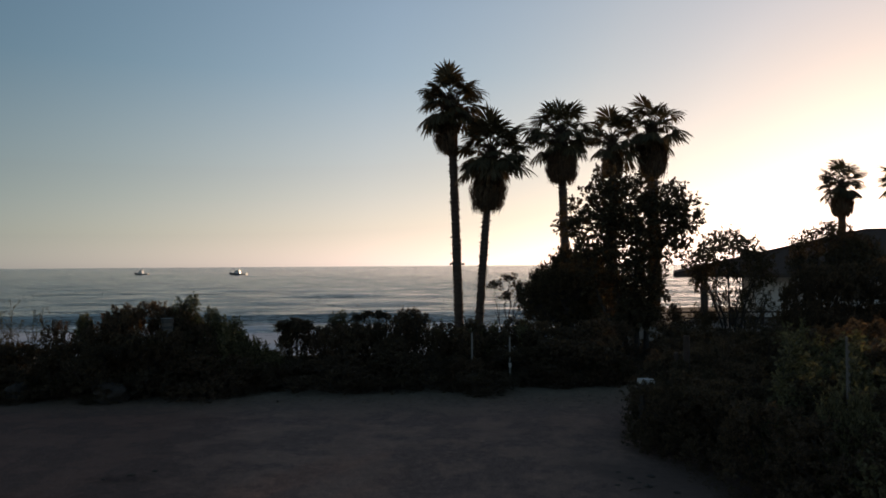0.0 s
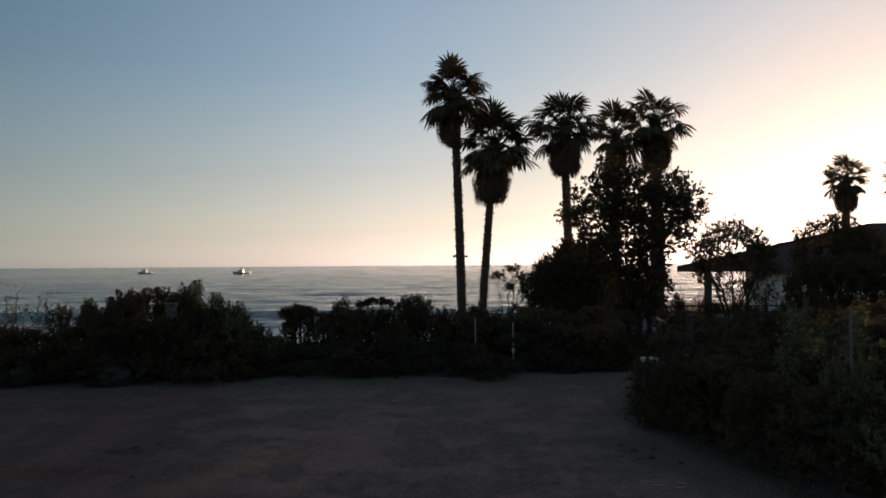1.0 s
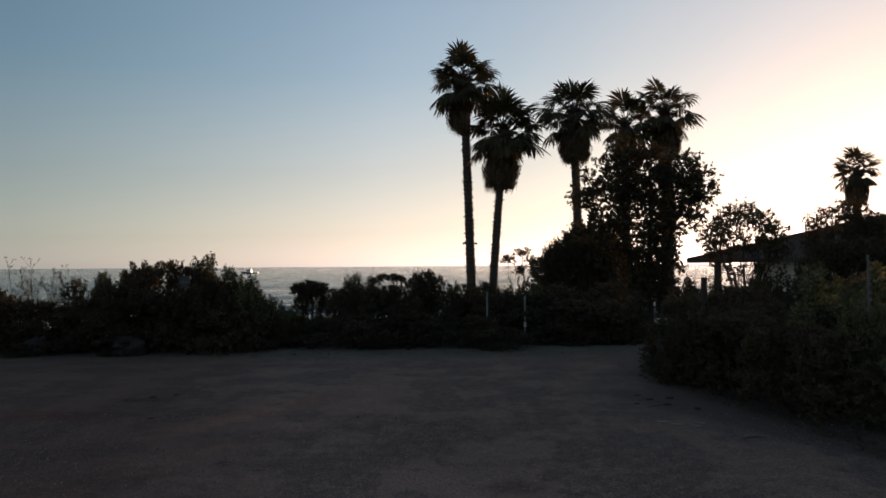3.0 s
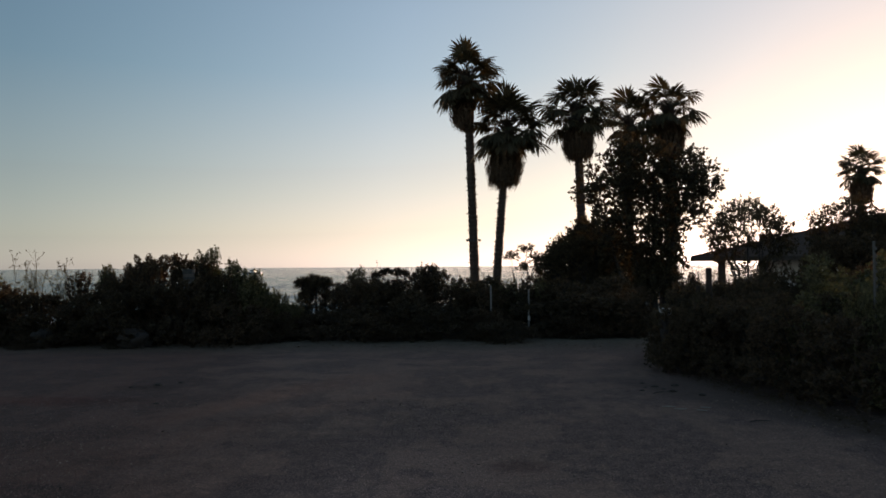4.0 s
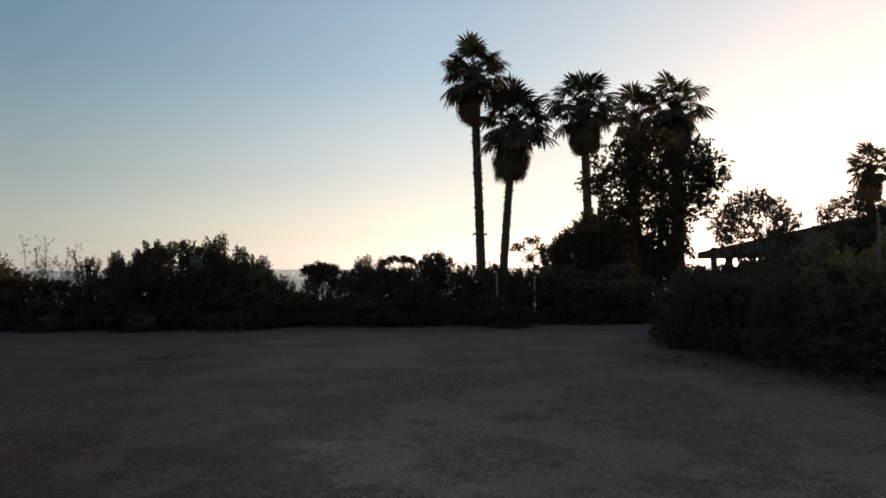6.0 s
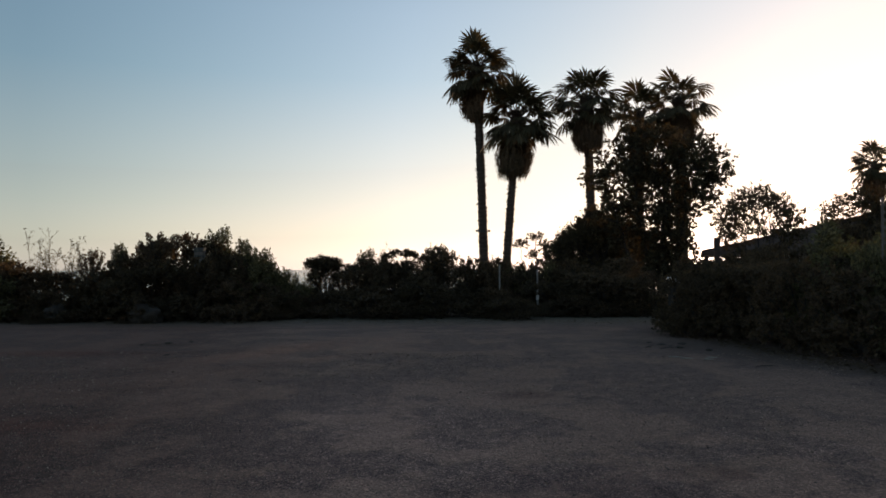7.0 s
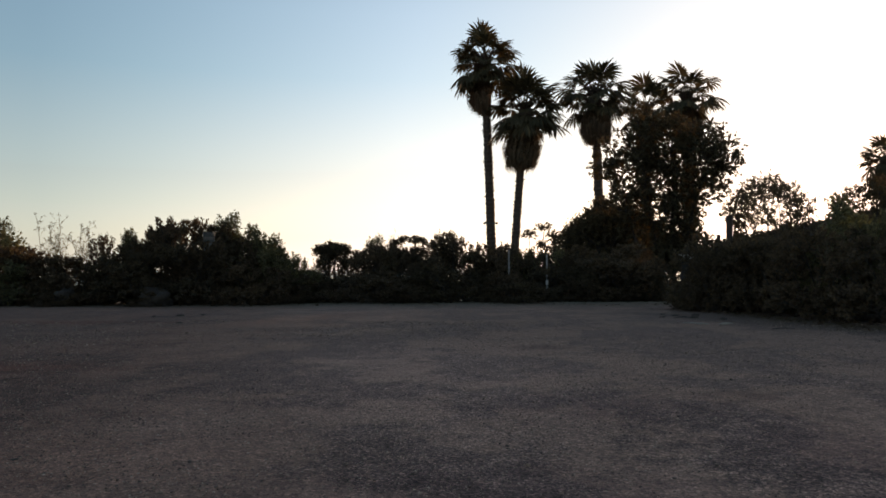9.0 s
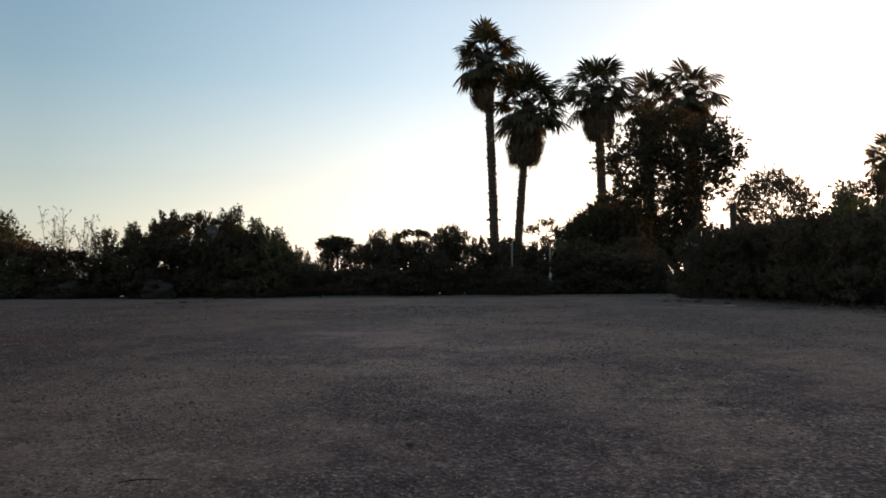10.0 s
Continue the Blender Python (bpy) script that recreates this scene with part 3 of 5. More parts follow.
def palm(rng, label, foot, top, neck_z, bow=0.0, crown=1.9, trunk_r=0.24, fronds=30, skirt_r=0.75, lopsided=0.0):
    """A fan palm. foot: trunk's foot; top: (x, y, z) of the crown's heart; neck_z: where the skirt of dead leaves ends."""
    fx, fy, fz = foot
    tx, ty, tz = top
    root = thing("palm_tree", label, "palm tree", "fan palms", at=pose(fx, fy, fz))
    # trunk with leaf-base ridges
    g = Geo()
    tall = tz - fz
    n = int(tall / 0.11)
    pts, rad = [], []
    for i in range(n + 1):
        k = i / n
        pts.append(((tx - fx) * k + bow * math.sin(math.pi * k), (ty - fy) * k, tall * k))
        rad.append(trunk_r * (1.18 - 0.22 * k + 0.25 * max(0, 0.06 - k) * 6) * (1 + rng.uniform(-0.05, 0.07)) * (1.05 if i % 2 else 0.95))
    g.tube(pts, rad, 11)
    for i in range(int(n * 3.0)):
        q = rng.uniform(0.03, 0.95)
        p = Vector(pts[int(q * n)])
        w = rng.uniform(0, 2 * math.pi)
        o = Vector((math.cos(w), math.sin(w), 0))
        r = trunk_r * (1.18 - 0.22 * q)
        s = Vector((-o.y, o.x, 0)) * rng.uniform(0.02, 0.05)
        b = p + o * r * 0.85
        tip = p + o * (r + rng.uniform(0.03, 0.12)) + Vector((0, 0, rng.uniform(0.0, 0.1)))
        g.add([b - s, b + s, b + Vector((0, 0, 0.1)), tip], [(0, 1, 3), (1, 2, 3), (2, 0, 3), (0, 2, 1)])
    part("trunk", g.mesh("palm_trunk", PALM_BARK), root, "ridged grey-brown trunk")
    heart = Vector((tx - fx, ty - fy, tall))
    # fronds spread evenly over a globe, from upright to hanging
    for i in range(fronds):
        k = (i + 0.5) / fronds
        rise = 1.0 - 1.42 * k
        up = math.degrees(math.asin(max(-0.9, rise))) + rng.normal() * 5
        tilt = min(TILTS, key=lambda q: abs(q - up))
        turn = i * 137.5 + rng.uniform(-16, 16)
        size = crown / 1.92 * rng.uniform(0.82, 1.16)
        ob = part("frond", FRONDS[tilt][int(rng.integers(0, 2))], root)
        ob.matrix_basis = Matrix.Translation(heart + Vector((0, 0, 0.15 - 0.45 * k))) @ pose(0, 0, 0, 0, rng.uniform(-9, 9), turn) @ Matrix.Scale(size, 4)
    # young leaves on short stalks in the middle
    for i, up in enumerate((84, 68, 54, 54, 40, 40, 26)):
        ob = part("frond", FRONDS[up][i % 2], root)
        ob.matrix_basis = Matrix.Translation(heart + Vector((0, 0, 0.1))) @ pose(0, 0, 0, 0, 0, i * 137.5 + 60 + rng.uniform(-15, 15)) @ Matrix.Scale(0.7 * crown / 1.92 * rng.uniform(0.9, 1.1), 4)
    # faded leaves that have begun to hang
    for i in range(9):
        tilt = (-30, -46, -62)[i % 3]
        ob = part("old_frond", OLD_FRONDS[tilt][i % 2], root)
        ob.matrix_basis = Matrix.Translation(heart + Vector((0, 0, -0.45))) @ pose(0, 0, 0, 0, 0, i * 137.5 + rng.uniform(-20, 20)) @ Matrix.Scale(crown / 1.95 * rng.uniform(0.8, 1.0), 4)
    # old leaf bases packed round the growing tip
    g = Geo()
    zs = [tall - 1.1, tall - 0.7, tall - 0.3, tall, tall + 0.25, tall + 0.45]
    g.tube([(heart.x, heart.y, z) for z in zs], [trunk_r * 1.05, 0.34, 0.36, 0.32, 0.24, 0.08], 10)
    for i in range(60):
        w = rng.uniform(0, 2 * math.pi)
        z = tall - 0.9 + 1.2 * rng.uniform(0, 1)
        o = Vector((math.cos(w), math.sin(w), 0))
        b = Vector((heart.x, heart.y, z)) + o * 0.26
        g.tube([b, b + o * 0.18 + Vector((0, 0, 0.22)), b + o * rng.uniform(0.3, 0.5) + Vector((0, 0, rng.uniform(0.25, 0.45)))], [0.035, 0.028, 0.012], 4)
    part("crown_core", g.mesh("palm_crown_core", PALM_BARK), root, "rough core of packed old leaf stubs")
    # skirt of dead leaves that hang down round the trunk
    low = neck_z - fz
    high = tall - 0.45
    strips = []
    for i in range(1500):
        k = rng.uniform(0, 1)
        w = rng.uniform(0, 2 * math.pi)
        o = np.array([math.cos(w), math.sin(w), 0])
        z0 = high - (high - low) * k * 0.75
        mid = z0 - rng.uniform(0.3, 0.75)
        end = max(low - 0.1 + rng.uniform(-0.25, 0.4), mid - rng.uniform(0.3, 0.9))
        at = lambda z: heart + Vector((0, 0, 0)) if z > tall else Vector((heart.x * z / tall + bow * math.sin(math.pi * z / tall), heart.y * z / tall, z))
        fat = lambda z: trunk_r + (skirt_r - trunk_r) * (0.75 + 0.4 * min(1, max(0, (z - low) / (high - low) / 0.55))) * min(1.0, max(0.2, (high - z) / 1.35))
        jut = rng.uniform(0.5, 1.12) * (1 - lopsided * math.cos(w))
        a = np.array(at(z0)) + o * trunk_r * 0.9
        b = np.array(at(mid)) + o * fat(mid) * jut
        c = np.array(at(end)) + o * fat(end) * jut * rng.uniform(0.75, 1.02) + rng.normal(size=3) * 0.02
        s = np.array([-o[1], o[0], 0]) * rng.uniform(0.025, 0.07)
        strips += [a - s * 0.4, a + s * 0.4, b + s, b - s, c + s * 0.12, c - s * 0.12]
    v = np.array(strips)
    k = np.arange(0, len(v), 6)
    f = np.vstack([np.stack([k, k + 1, k + 2, k + 3], 1), np.stack([k + 3, k + 2, k + 4, k + 5], 1)])
    part("skirt", array_mesh("palm_skirt", v, f, LEAF_DEAD), root, "hanging skirt of dead brown leaves")
    return root


TALL = "tall fan palm with ridged trunk and dead-leaf skirt behind the hedge"
palm(prng, TALL, (0.14, 37.7, height(0.1, 37.7)), (-0.26, 37.7, 11.45), 8.95, 0.03, 2.02, 0.21, 37, 0.62, 0.6)
palm(prng, "shorter fan palm with a thick tapering skirt of dead leaves", (1.0, 37.4, height(1.2, 37.4)), (1.85, 37.4, 8.75), 5.85, -0.05, 2.05, 0.19, 42, 0.94)
palm(prng, "fan palm with a round bulging skirt beside a leafy tree", (6.1, 39.7, height(6.1, 39.7)), (5.75, 39.7, 10.1), 7.6, 0.0, 2.05, 0.22, 27, 0.92)
palm(prng, "fan palm whose trunk is hidden behind a leafy tree", (10.5, 48.6, height(10.5, 48.6)), (10.55, 48.6, 11.25), 9.1, 0.0, 2.1, 0.24, 24, 0.8)
palm(prng, "tall fan palm with thick trunk behind the leafy tree", (13.35, 49.0, height(13.3, 49)), (13.35, 49.0, 12.1), 8.9, 0.0, 2.25, 0.36, 25, 1.0)
palm(prng, "fan palm standing in the sun's glare behind the house", (35.8, 67.2, height(35.8, 67.2)), (35.85, 67.2, 10.3), 7.3, 0.0, 2.1, 0.33, 32, 1.0)
palm(prng, "fan palm in the glare beyond the house roof", (44.6, 72.0, height(44.6, 72)), (44.4, 72.0, 11.0), 8.0, 0.0, 2.2, 0.33, 30, 1.0)

# two small lamps on a strap round the first palm's trunk
strap = thing("floodlight", "pair of small dark lamps strapped to a palm trunk", "floodlight", at=pose(0.02, 37.7, 3.0))
g = Geo()
g.tube([(0, 0, -0.04), (0, 0, 0.04)], [0.25, 0.25], 14)
part("strap", g.mesh("lamp_strap", CAP_BLACK), strap)
for sx in (-1, 1):
    g = Geo()
    g.tube([(sx * 0.22, 0, 0), (sx * 0.27, -0.04, 0.02)], [0.025, 0.025], 6)
    g.tube([(sx * 0.25, -0.04, 0.02), (sx * 0.29, -0.06, 0.02), (sx * 0.36, -0.1, 0.0)], [0.03, 0.055, 0.06], 10)
    part("lamp_head", g.mesh("lamp_head", CAP_BLACK, True), strap)

# ---- leafy trees ----
trng = np.random.default_rng(23)


def branching_tree(name, rng, trunks, tufts, per, leaf, leaf_mat, twig=0.24, leaf_w=0.32, each=11, bough=0.028):
    """A tree of tapered trunks (lists of points with a foot radius), a bough from the nearest trunk to each tuft
    (x, y, z, radius), and in each tuft a spray of twigs set with leaves."""
    wood, nodes = Geo(), []
    for foot_r, line in trunks:
        line = np.array(line, float)
        t = np.linspace(0, len(line) - 1, 15)
        pts = np.stack([np.interp(t, np.arange(len(line)), line[:, c]) for c in range(3)], 1)
        pts[1:-1] = 0.25 * pts[:-2] + 0.5 * pts[1:-1] + 0.25 * pts[2:] + rng.normal(size=(13, 3)) * 0.025
        wood.tube(pts, [foot_r * (1.0 - 0.8 * k / 14) * rng.uniform(0.92, 1.08) for k in range(15)], 8)
        nodes += list(pts[3:])
    nodes = np.array(nodes)
    origins, ways = [], []
    for x, y, z, r in tufts:
        c = np.array([x, y, z])
        gap = nodes - c
        cost = np.linalg.norm(gap, axis=1) + np.where(gap[:, 2] > -0.15, 3.0, 0.0)
        a = nodes[int(np.argmin(cost))]
        mid = 0.5 * (a + c) + rng.normal(size=3) * 0.1 * np.linalg.norm(c - a) + np.array([0, 0, -0.08])
        wood.tube([a, mid, c], [bough, bough * 0.65, bough * 0.35], 5, False)
        count = max(5, int(per * r * r * 4))
        d = unit(rng.normal(size=(count, 3)) + np.array([0, 0, 0.25]))
        reach = r * rng.uniform(0.35, 1.0, (count, 1))
        o = c + d * reach
        for q in o[::2]:
            wood.tube([c + (q - c) * 0.1, q], [0.009, 0.004], 3, False)
        origins.append(o)
        ways.append(unit(d + rng.normal(size=d.shape) * 0.4 + np.array([0, 0, 0.3])))
    v, f = leaf_quads(rng, np.vstack(origins), np.vstack(ways), each, twig, leaf, leaf_w)
    return wood.mesh(name + "_branches", BARK, True), array_mesh(name + "_foliage", v, f, leaf_mat)


def tufts_in(rng, hulls, spacing, radius, tries=4000):
    """Tuft places spread over ellipsoids (x, y, z, rx, ry, rz), no two nearer than spacing."""
    out = []
    sizes = np.array([h[3] * h[4] * h[5] for h in hulls])
    for _ in range(tries):
        h = hulls[int(rng.choice(len(hulls), p=sizes / sizes.sum()))]
        d = unit(rng.normal(size=3)) * rng.uniform(0.05, 1.0) ** 0.4
        p = np.array(h[:3]) + d * np.array(h[3:])
        if all(np.sum((p - q[:3]) ** 2) > spacing * spacing for q in out):
            out.append((*p, rng.uniform(*radius)))
    return out


FOOT = height(6.6, 27.6)
crown = tufts_in(trng, [(-1.0, 0, 5.75, 0.8, 0.8, 1.15), (0.15, 0.1, 5.1, 0.75, 0.8, 1.65), (1.35, 0, 5.05, 0.95, 0.8, 1.3), (-1.95, 0.1, 4.85, 0.65, 0.6, 0.75), (-1.1, 0.1, 3.5, 1.2, 0.8, 1.1), (0.5, 0.1, 2.9, 0.6, 0.6, 1.6), (-0.4, 0.4, 4.6, 0.6, 0.5, 1.5), (0.6, 0.4, 4.8, 0.5, 0.5, 1.4)], 0.45, (0.22, 0.42), 6000)
crown += [(2.55, 0, 5.6, 0.16), (2.35, 0, 5.75, 0.12), (-2.5, 0, 5.75, 0.14), (-2.7, 0, 4.9, 0.13), (2.05, 0.1, 4.0, 0.16), (1.1, 0, 3.4, 0.3), (0.9, 0.1, 2.6, 0.2), (-0.35, 0, 2.4, 0.4), (0.3, 0.1, 2.0, 0.3), (0.75, 0, 1.6, 0.35), (-0.9, 0, 1.7, 0.5), (-0.2, 0, 1.55, 0.38), (0.25, 0, 1.7, 0.38), (0.1, 0.2, 2.1, 0.38), (-0.4, 0.1, 2.2, 0.35), (0.45, 0, 1.35, 0.3), (0.0, 0.1, 2.7, 0.38), (0.4, 0.2, 3.1, 0.38), (0.2, 0.1, 3.6, 0.38), (0.5, 0.1, 2.4, 0.35)]
crown += [(x, y, z, 0.4) for x, y, z in ((-0.35, -0.2, 1.25), (0.05, -0.1, 1.3), (0.3, -0.2, 1.2), (-0.1, 0.2, 1.85), (0.35, 0.15, 2.0), (-0.3, -0.1, 1.75), (0.1, -0.15, 2.35), (0.55, 0.1, 1.75), (-0.5, 0.1, 1.3), (0.2, 0.2, 1.5))]
big = branching_tree("big_tree", trng, [
    (0.13, [(0.1, 0, -0.1), (0.0, 0, 2.0), (0.2, 0.1, 4.0), (0.1, 0.1, 6.3)]),
    (0.11, [(0.4, 0.1, -0.1), (0.6, 0, 2.2), (1.0, 0, 3.8), (1.7, 0, 5.6)]),
    (0.11, [(-0.2, 0, -0.1), (-0.5, 0.1, 2.0), (-0.9, 0, 4.2), (-1.1, 0, 6.4)]),
    (0.09, [(-0.4, -0.1, -0.1), (-1.1, 0, 1.8), (-1.6, 0.1, 3.4), (-2.1, 0.1, 5.0)])],
    crown, 47, 0.115, LEAF_TREE, twig=0.22, leaf_w=0.34, each=10)
plant("leafy_tree", "dark many-stemmed broadleaf tree in front of the palms", "tree", big, pose(6.6, 27.6, FOOT))
low = lumpy_plant("round_tree", trng, [
    (-0.9, 0, 2.2, 0.85, 0.9), (0.1, 0.2, 2.75, 0.9, 0.9), (1.0, 0, 2.5, 1.0, 0.9), (-1.2, 0.2, 1.3, 0.75, 0.9), (0.0, -0.3, 1.5, 1.0, 0.9), (1.2, -0.2, 1.4, 1.0, 0.9), (2.0, 0.1, 2.0, 0.9, 0.9)],
    80, 0.1, LEAF_TREE, twig=0.3, per=15, base_spread=0.4, stem_r=0.05, tip_up=0.4, leaf_w=0.32, hollow=0.45)
plant("round_tree", "dense dark rounded tree at the palms' feet", "tree", low, scaled(4.9, 33.0, height(4.9, 33), 0, 1.0, 1.0, 1.4))
plant("round_tree", "dense dark rounded tree under the leafy crown", "tree", low, scaled(4.9, 29.6, height(4.9, 29.6), 160, 0.9, 0.9, 1.05))
# a dome of many small tufts on forking stems, open below
dome = []
for _ in range(1500):
    a, q = trng.uniform(0, 2 * math.pi), trng.uniform(-0.95, 1.0)
    r = trng.uniform(0.72, 1.0)
    p = np.array([1.62 * r * math.cos(a) * math.sqrt(1 - q * q), 1.3 * r * math.sin(a) * math.sqrt(1 - q * q), 2.65 + 1.25 * r * q])
    if all(np.sum((p - t[:3]) ** 2) > (0.36 if q > -0.35 else 0.5) ** 2 for t in dome):
        dome.append((*p, trng.uniform(0.15, 0.27) * (1.0 if q > -0.35 else 0.75)))
airy = branching_tree("airy_tree", trng, [(0.04, [(0.08 * math.cos(a), 0.08 * math.sin(a), -0.1), (0.45 * math.cos(a), 0.4 * math.sin(a), 1.0), (0.95 * math.cos(a), 0.8 * math.sin(a), 2.2), (1.2 * math.cos(a) * u, 0.9 * math.sin(a) * u, 3.2)]) for a, u in ((0.2, 1.0), (0.7, 0.45), (1.3, 0.6), (1.9, 0.8), (2.4, 0.9), (3.3, 1.0), (3.8, 0.4), (4.3, 0.5), (4.8, 0.9), (5.3, 0.8), (5.8, 0.6))],
    dome, 95, 0.075, LEAF_TREE, twig=0.16, leaf_w=0.34, each=9, bough=0.014)
plant("airy_tree", "open-branched small tree with bare lower stems by the house", "tree", airy, scaled(11.1, 29.9, height(11.1, 29.9), 0, 1.05, 1.05, 1.2))
plant("airy_tree", "open-branched tree showing over the house roof edge", "tree", airy, scaled(18.8, 37.2, height(18.8, 37.2), 140, 1.15, 1.15, 1.46))
plant("airy_tree", "open-branched tree beside the house in the glare", "tree", airy, scaled(20.6, 37.5, height(20.6, 37.5), 40, 1.0, 1.0, 1.28))
# many-stemmed open shrubs in front of the house wall
orng = np.random.default_rng(44)
stems = []
for k in range(13):
    a = 2 * math.pi * k / 13 + orng.uniform(-0.2, 0.2)
    u = orng.uniform(0.6, 1.0)
    stems.append((0.034, [(0.1 * math.cos(a), 0.1 * math.sin(a), -0.1), (0.4 * u * math.cos(a), 0.35 * u * math.sin(a), 0.6), (0.9 * u * math.cos(a), 0.75 * u * math.sin(a), 1.3), (1.3 * u * math.cos(a), 1.0 * u * math.sin(a), 2.1)]))
open_bush = branching_tree("open_shrub", orng, stems,
    tufts_in(orng, [(0, 0, 1.75, 1.45, 1.0, 0.65), (0.3, 0, 1.1, 1.2, 0.8, 0.4)], 0.44, (0.1, 0.2)), 105, 0.065, LEAF_TREE, twig=0.14, leaf_w=0.34, each=9, bough=0.014)
for x, y, turn, wide, tall, text in ((11.75, 30.1, 0, 0.95, 1.0, "many-stemmed open shrub before the pale house wall"), (9.8, 29.6, 120, 0.36, 0.78, "small open shrub beside the porch column")):
    plant("open_shrub", text, "shrub", open_bush, scaled(x, y, height(x, y), turn, wide, wide, tall), "open shrubs by the house")
sap = lumpy_plant("sapling", trng, [(-0.45, 0, 2.9, 0.28, 0.7), (0.15, 0.1, 3.15, 0.3, 0.7), (0.55, 0, 2.8, 0.28, 0.7), (0.0, 0, 2.4, 0.25, 0.8)], 90, 0.11, LEAF_TREE, twig=0.26, per=8, base_spread=0.05, stem_r=0.03, hollow=0.3)
plant("sapling", "thin sapling with sparse leaf tufts behind the hedge", "sapling", sap, scaled(2.1, 31.0, height(2.1, 31), 20, 1.2, 1.2, 1.0))

# ---- shrubs ----
srng = np.random.default_rng(5)


def shrub_lumps(rng, wide, tall, count):
    """Lumps of a bush that is leafy down to the ground."""
    out = []
    for i in range(count):
        a = 2 * math.pi * (i + rng.uniform(-0.3, 0.3)) / count
        r = wide * rng.uniform(0.5, 0.72)
        out.append((r * math.cos(a), r * math.sin(a), tall * rng.uniform(0.09, 0.26), wide * rng.uniform(0.34, 0.46), rng.uniform(0.8, 1.0)))
    for i in range(count - 2):
        a = 2 * math.pi * (i + rng.uniform(-0.5, 0.5)) / (count - 2)
        r = wide * rng.uniform(0.22, 0.6)
        out.append((r * math.cos(a), r * math.sin(a), tall * rng.uniform(0.45, 0.68), wide * rng.uniform(0.26, 0.42), rng.uniform(0.75, 1.0)))
    for i in range(2):
        out.append((rng.normal() * 0.25 * wide, rng.normal() * 0.25 * wide, tall * rng.uniform(0.68, 0.8), wide * rng.uniform(0.24, 0.36), 0.85))
    return out


SHRUBS = {
    "dense": [lumpy_plant("dense_shrub", srng, shrub_lumps(srng, 1.1, 1.5, 7), 84, 0.052, LEAF_DARK, twig=0.14, per=20, leaf_w=0.36, small=True, forks=0.12, stem_r=0.02, hollow=0.5) for _ in range(3)],
    "spiky": [lumpy_plant("spiky_shrub", srng, shrub_lumps(srng, 1.1, 1.4, 7), 62, 0.075, LEAF_OLIVE, twig=0.3, per=22, stem_r=0.018, tip_up=0.9, leaf_w=0.3, small=True, forks=0.14) for _ in range(2)],
    "sparse": [lumpy_plant("sparse_shrub", srng, shrub_lumps(srng, 1.1, 1.5, 6), 60, 0.055, LEAF_DARK, twig=0.26, per=20, leaf_w=0.34, small=True, forks=0.15, stem_r=0.02, tip_up=0.7, hollow=0.4) for _ in range(2)],
    "tall": [lumpy_plant("tall_sprig", srng, [(0.05, 0, 0.7, 0.2, 0.9), (-0.1, 0.06, 1.0, 0.17, 0.9), (0.12, 0, 1.2, 0.15, 0.9), (-0.04, -0.05, 1.45, 0.13, 1.0), (0.05, 0.03, 1.68, 0.09, 1.0), (-0.2, 0.0, 0.55, 0.18, 0.9)], 230, 0.08, LEAF_OLIVE, twig=0.16, per=7, base_spread=0.05, stem_r=0.012, tip_up=0.8, leaf_w=0.28, hollow=0.2) for _ in range(2)],
}
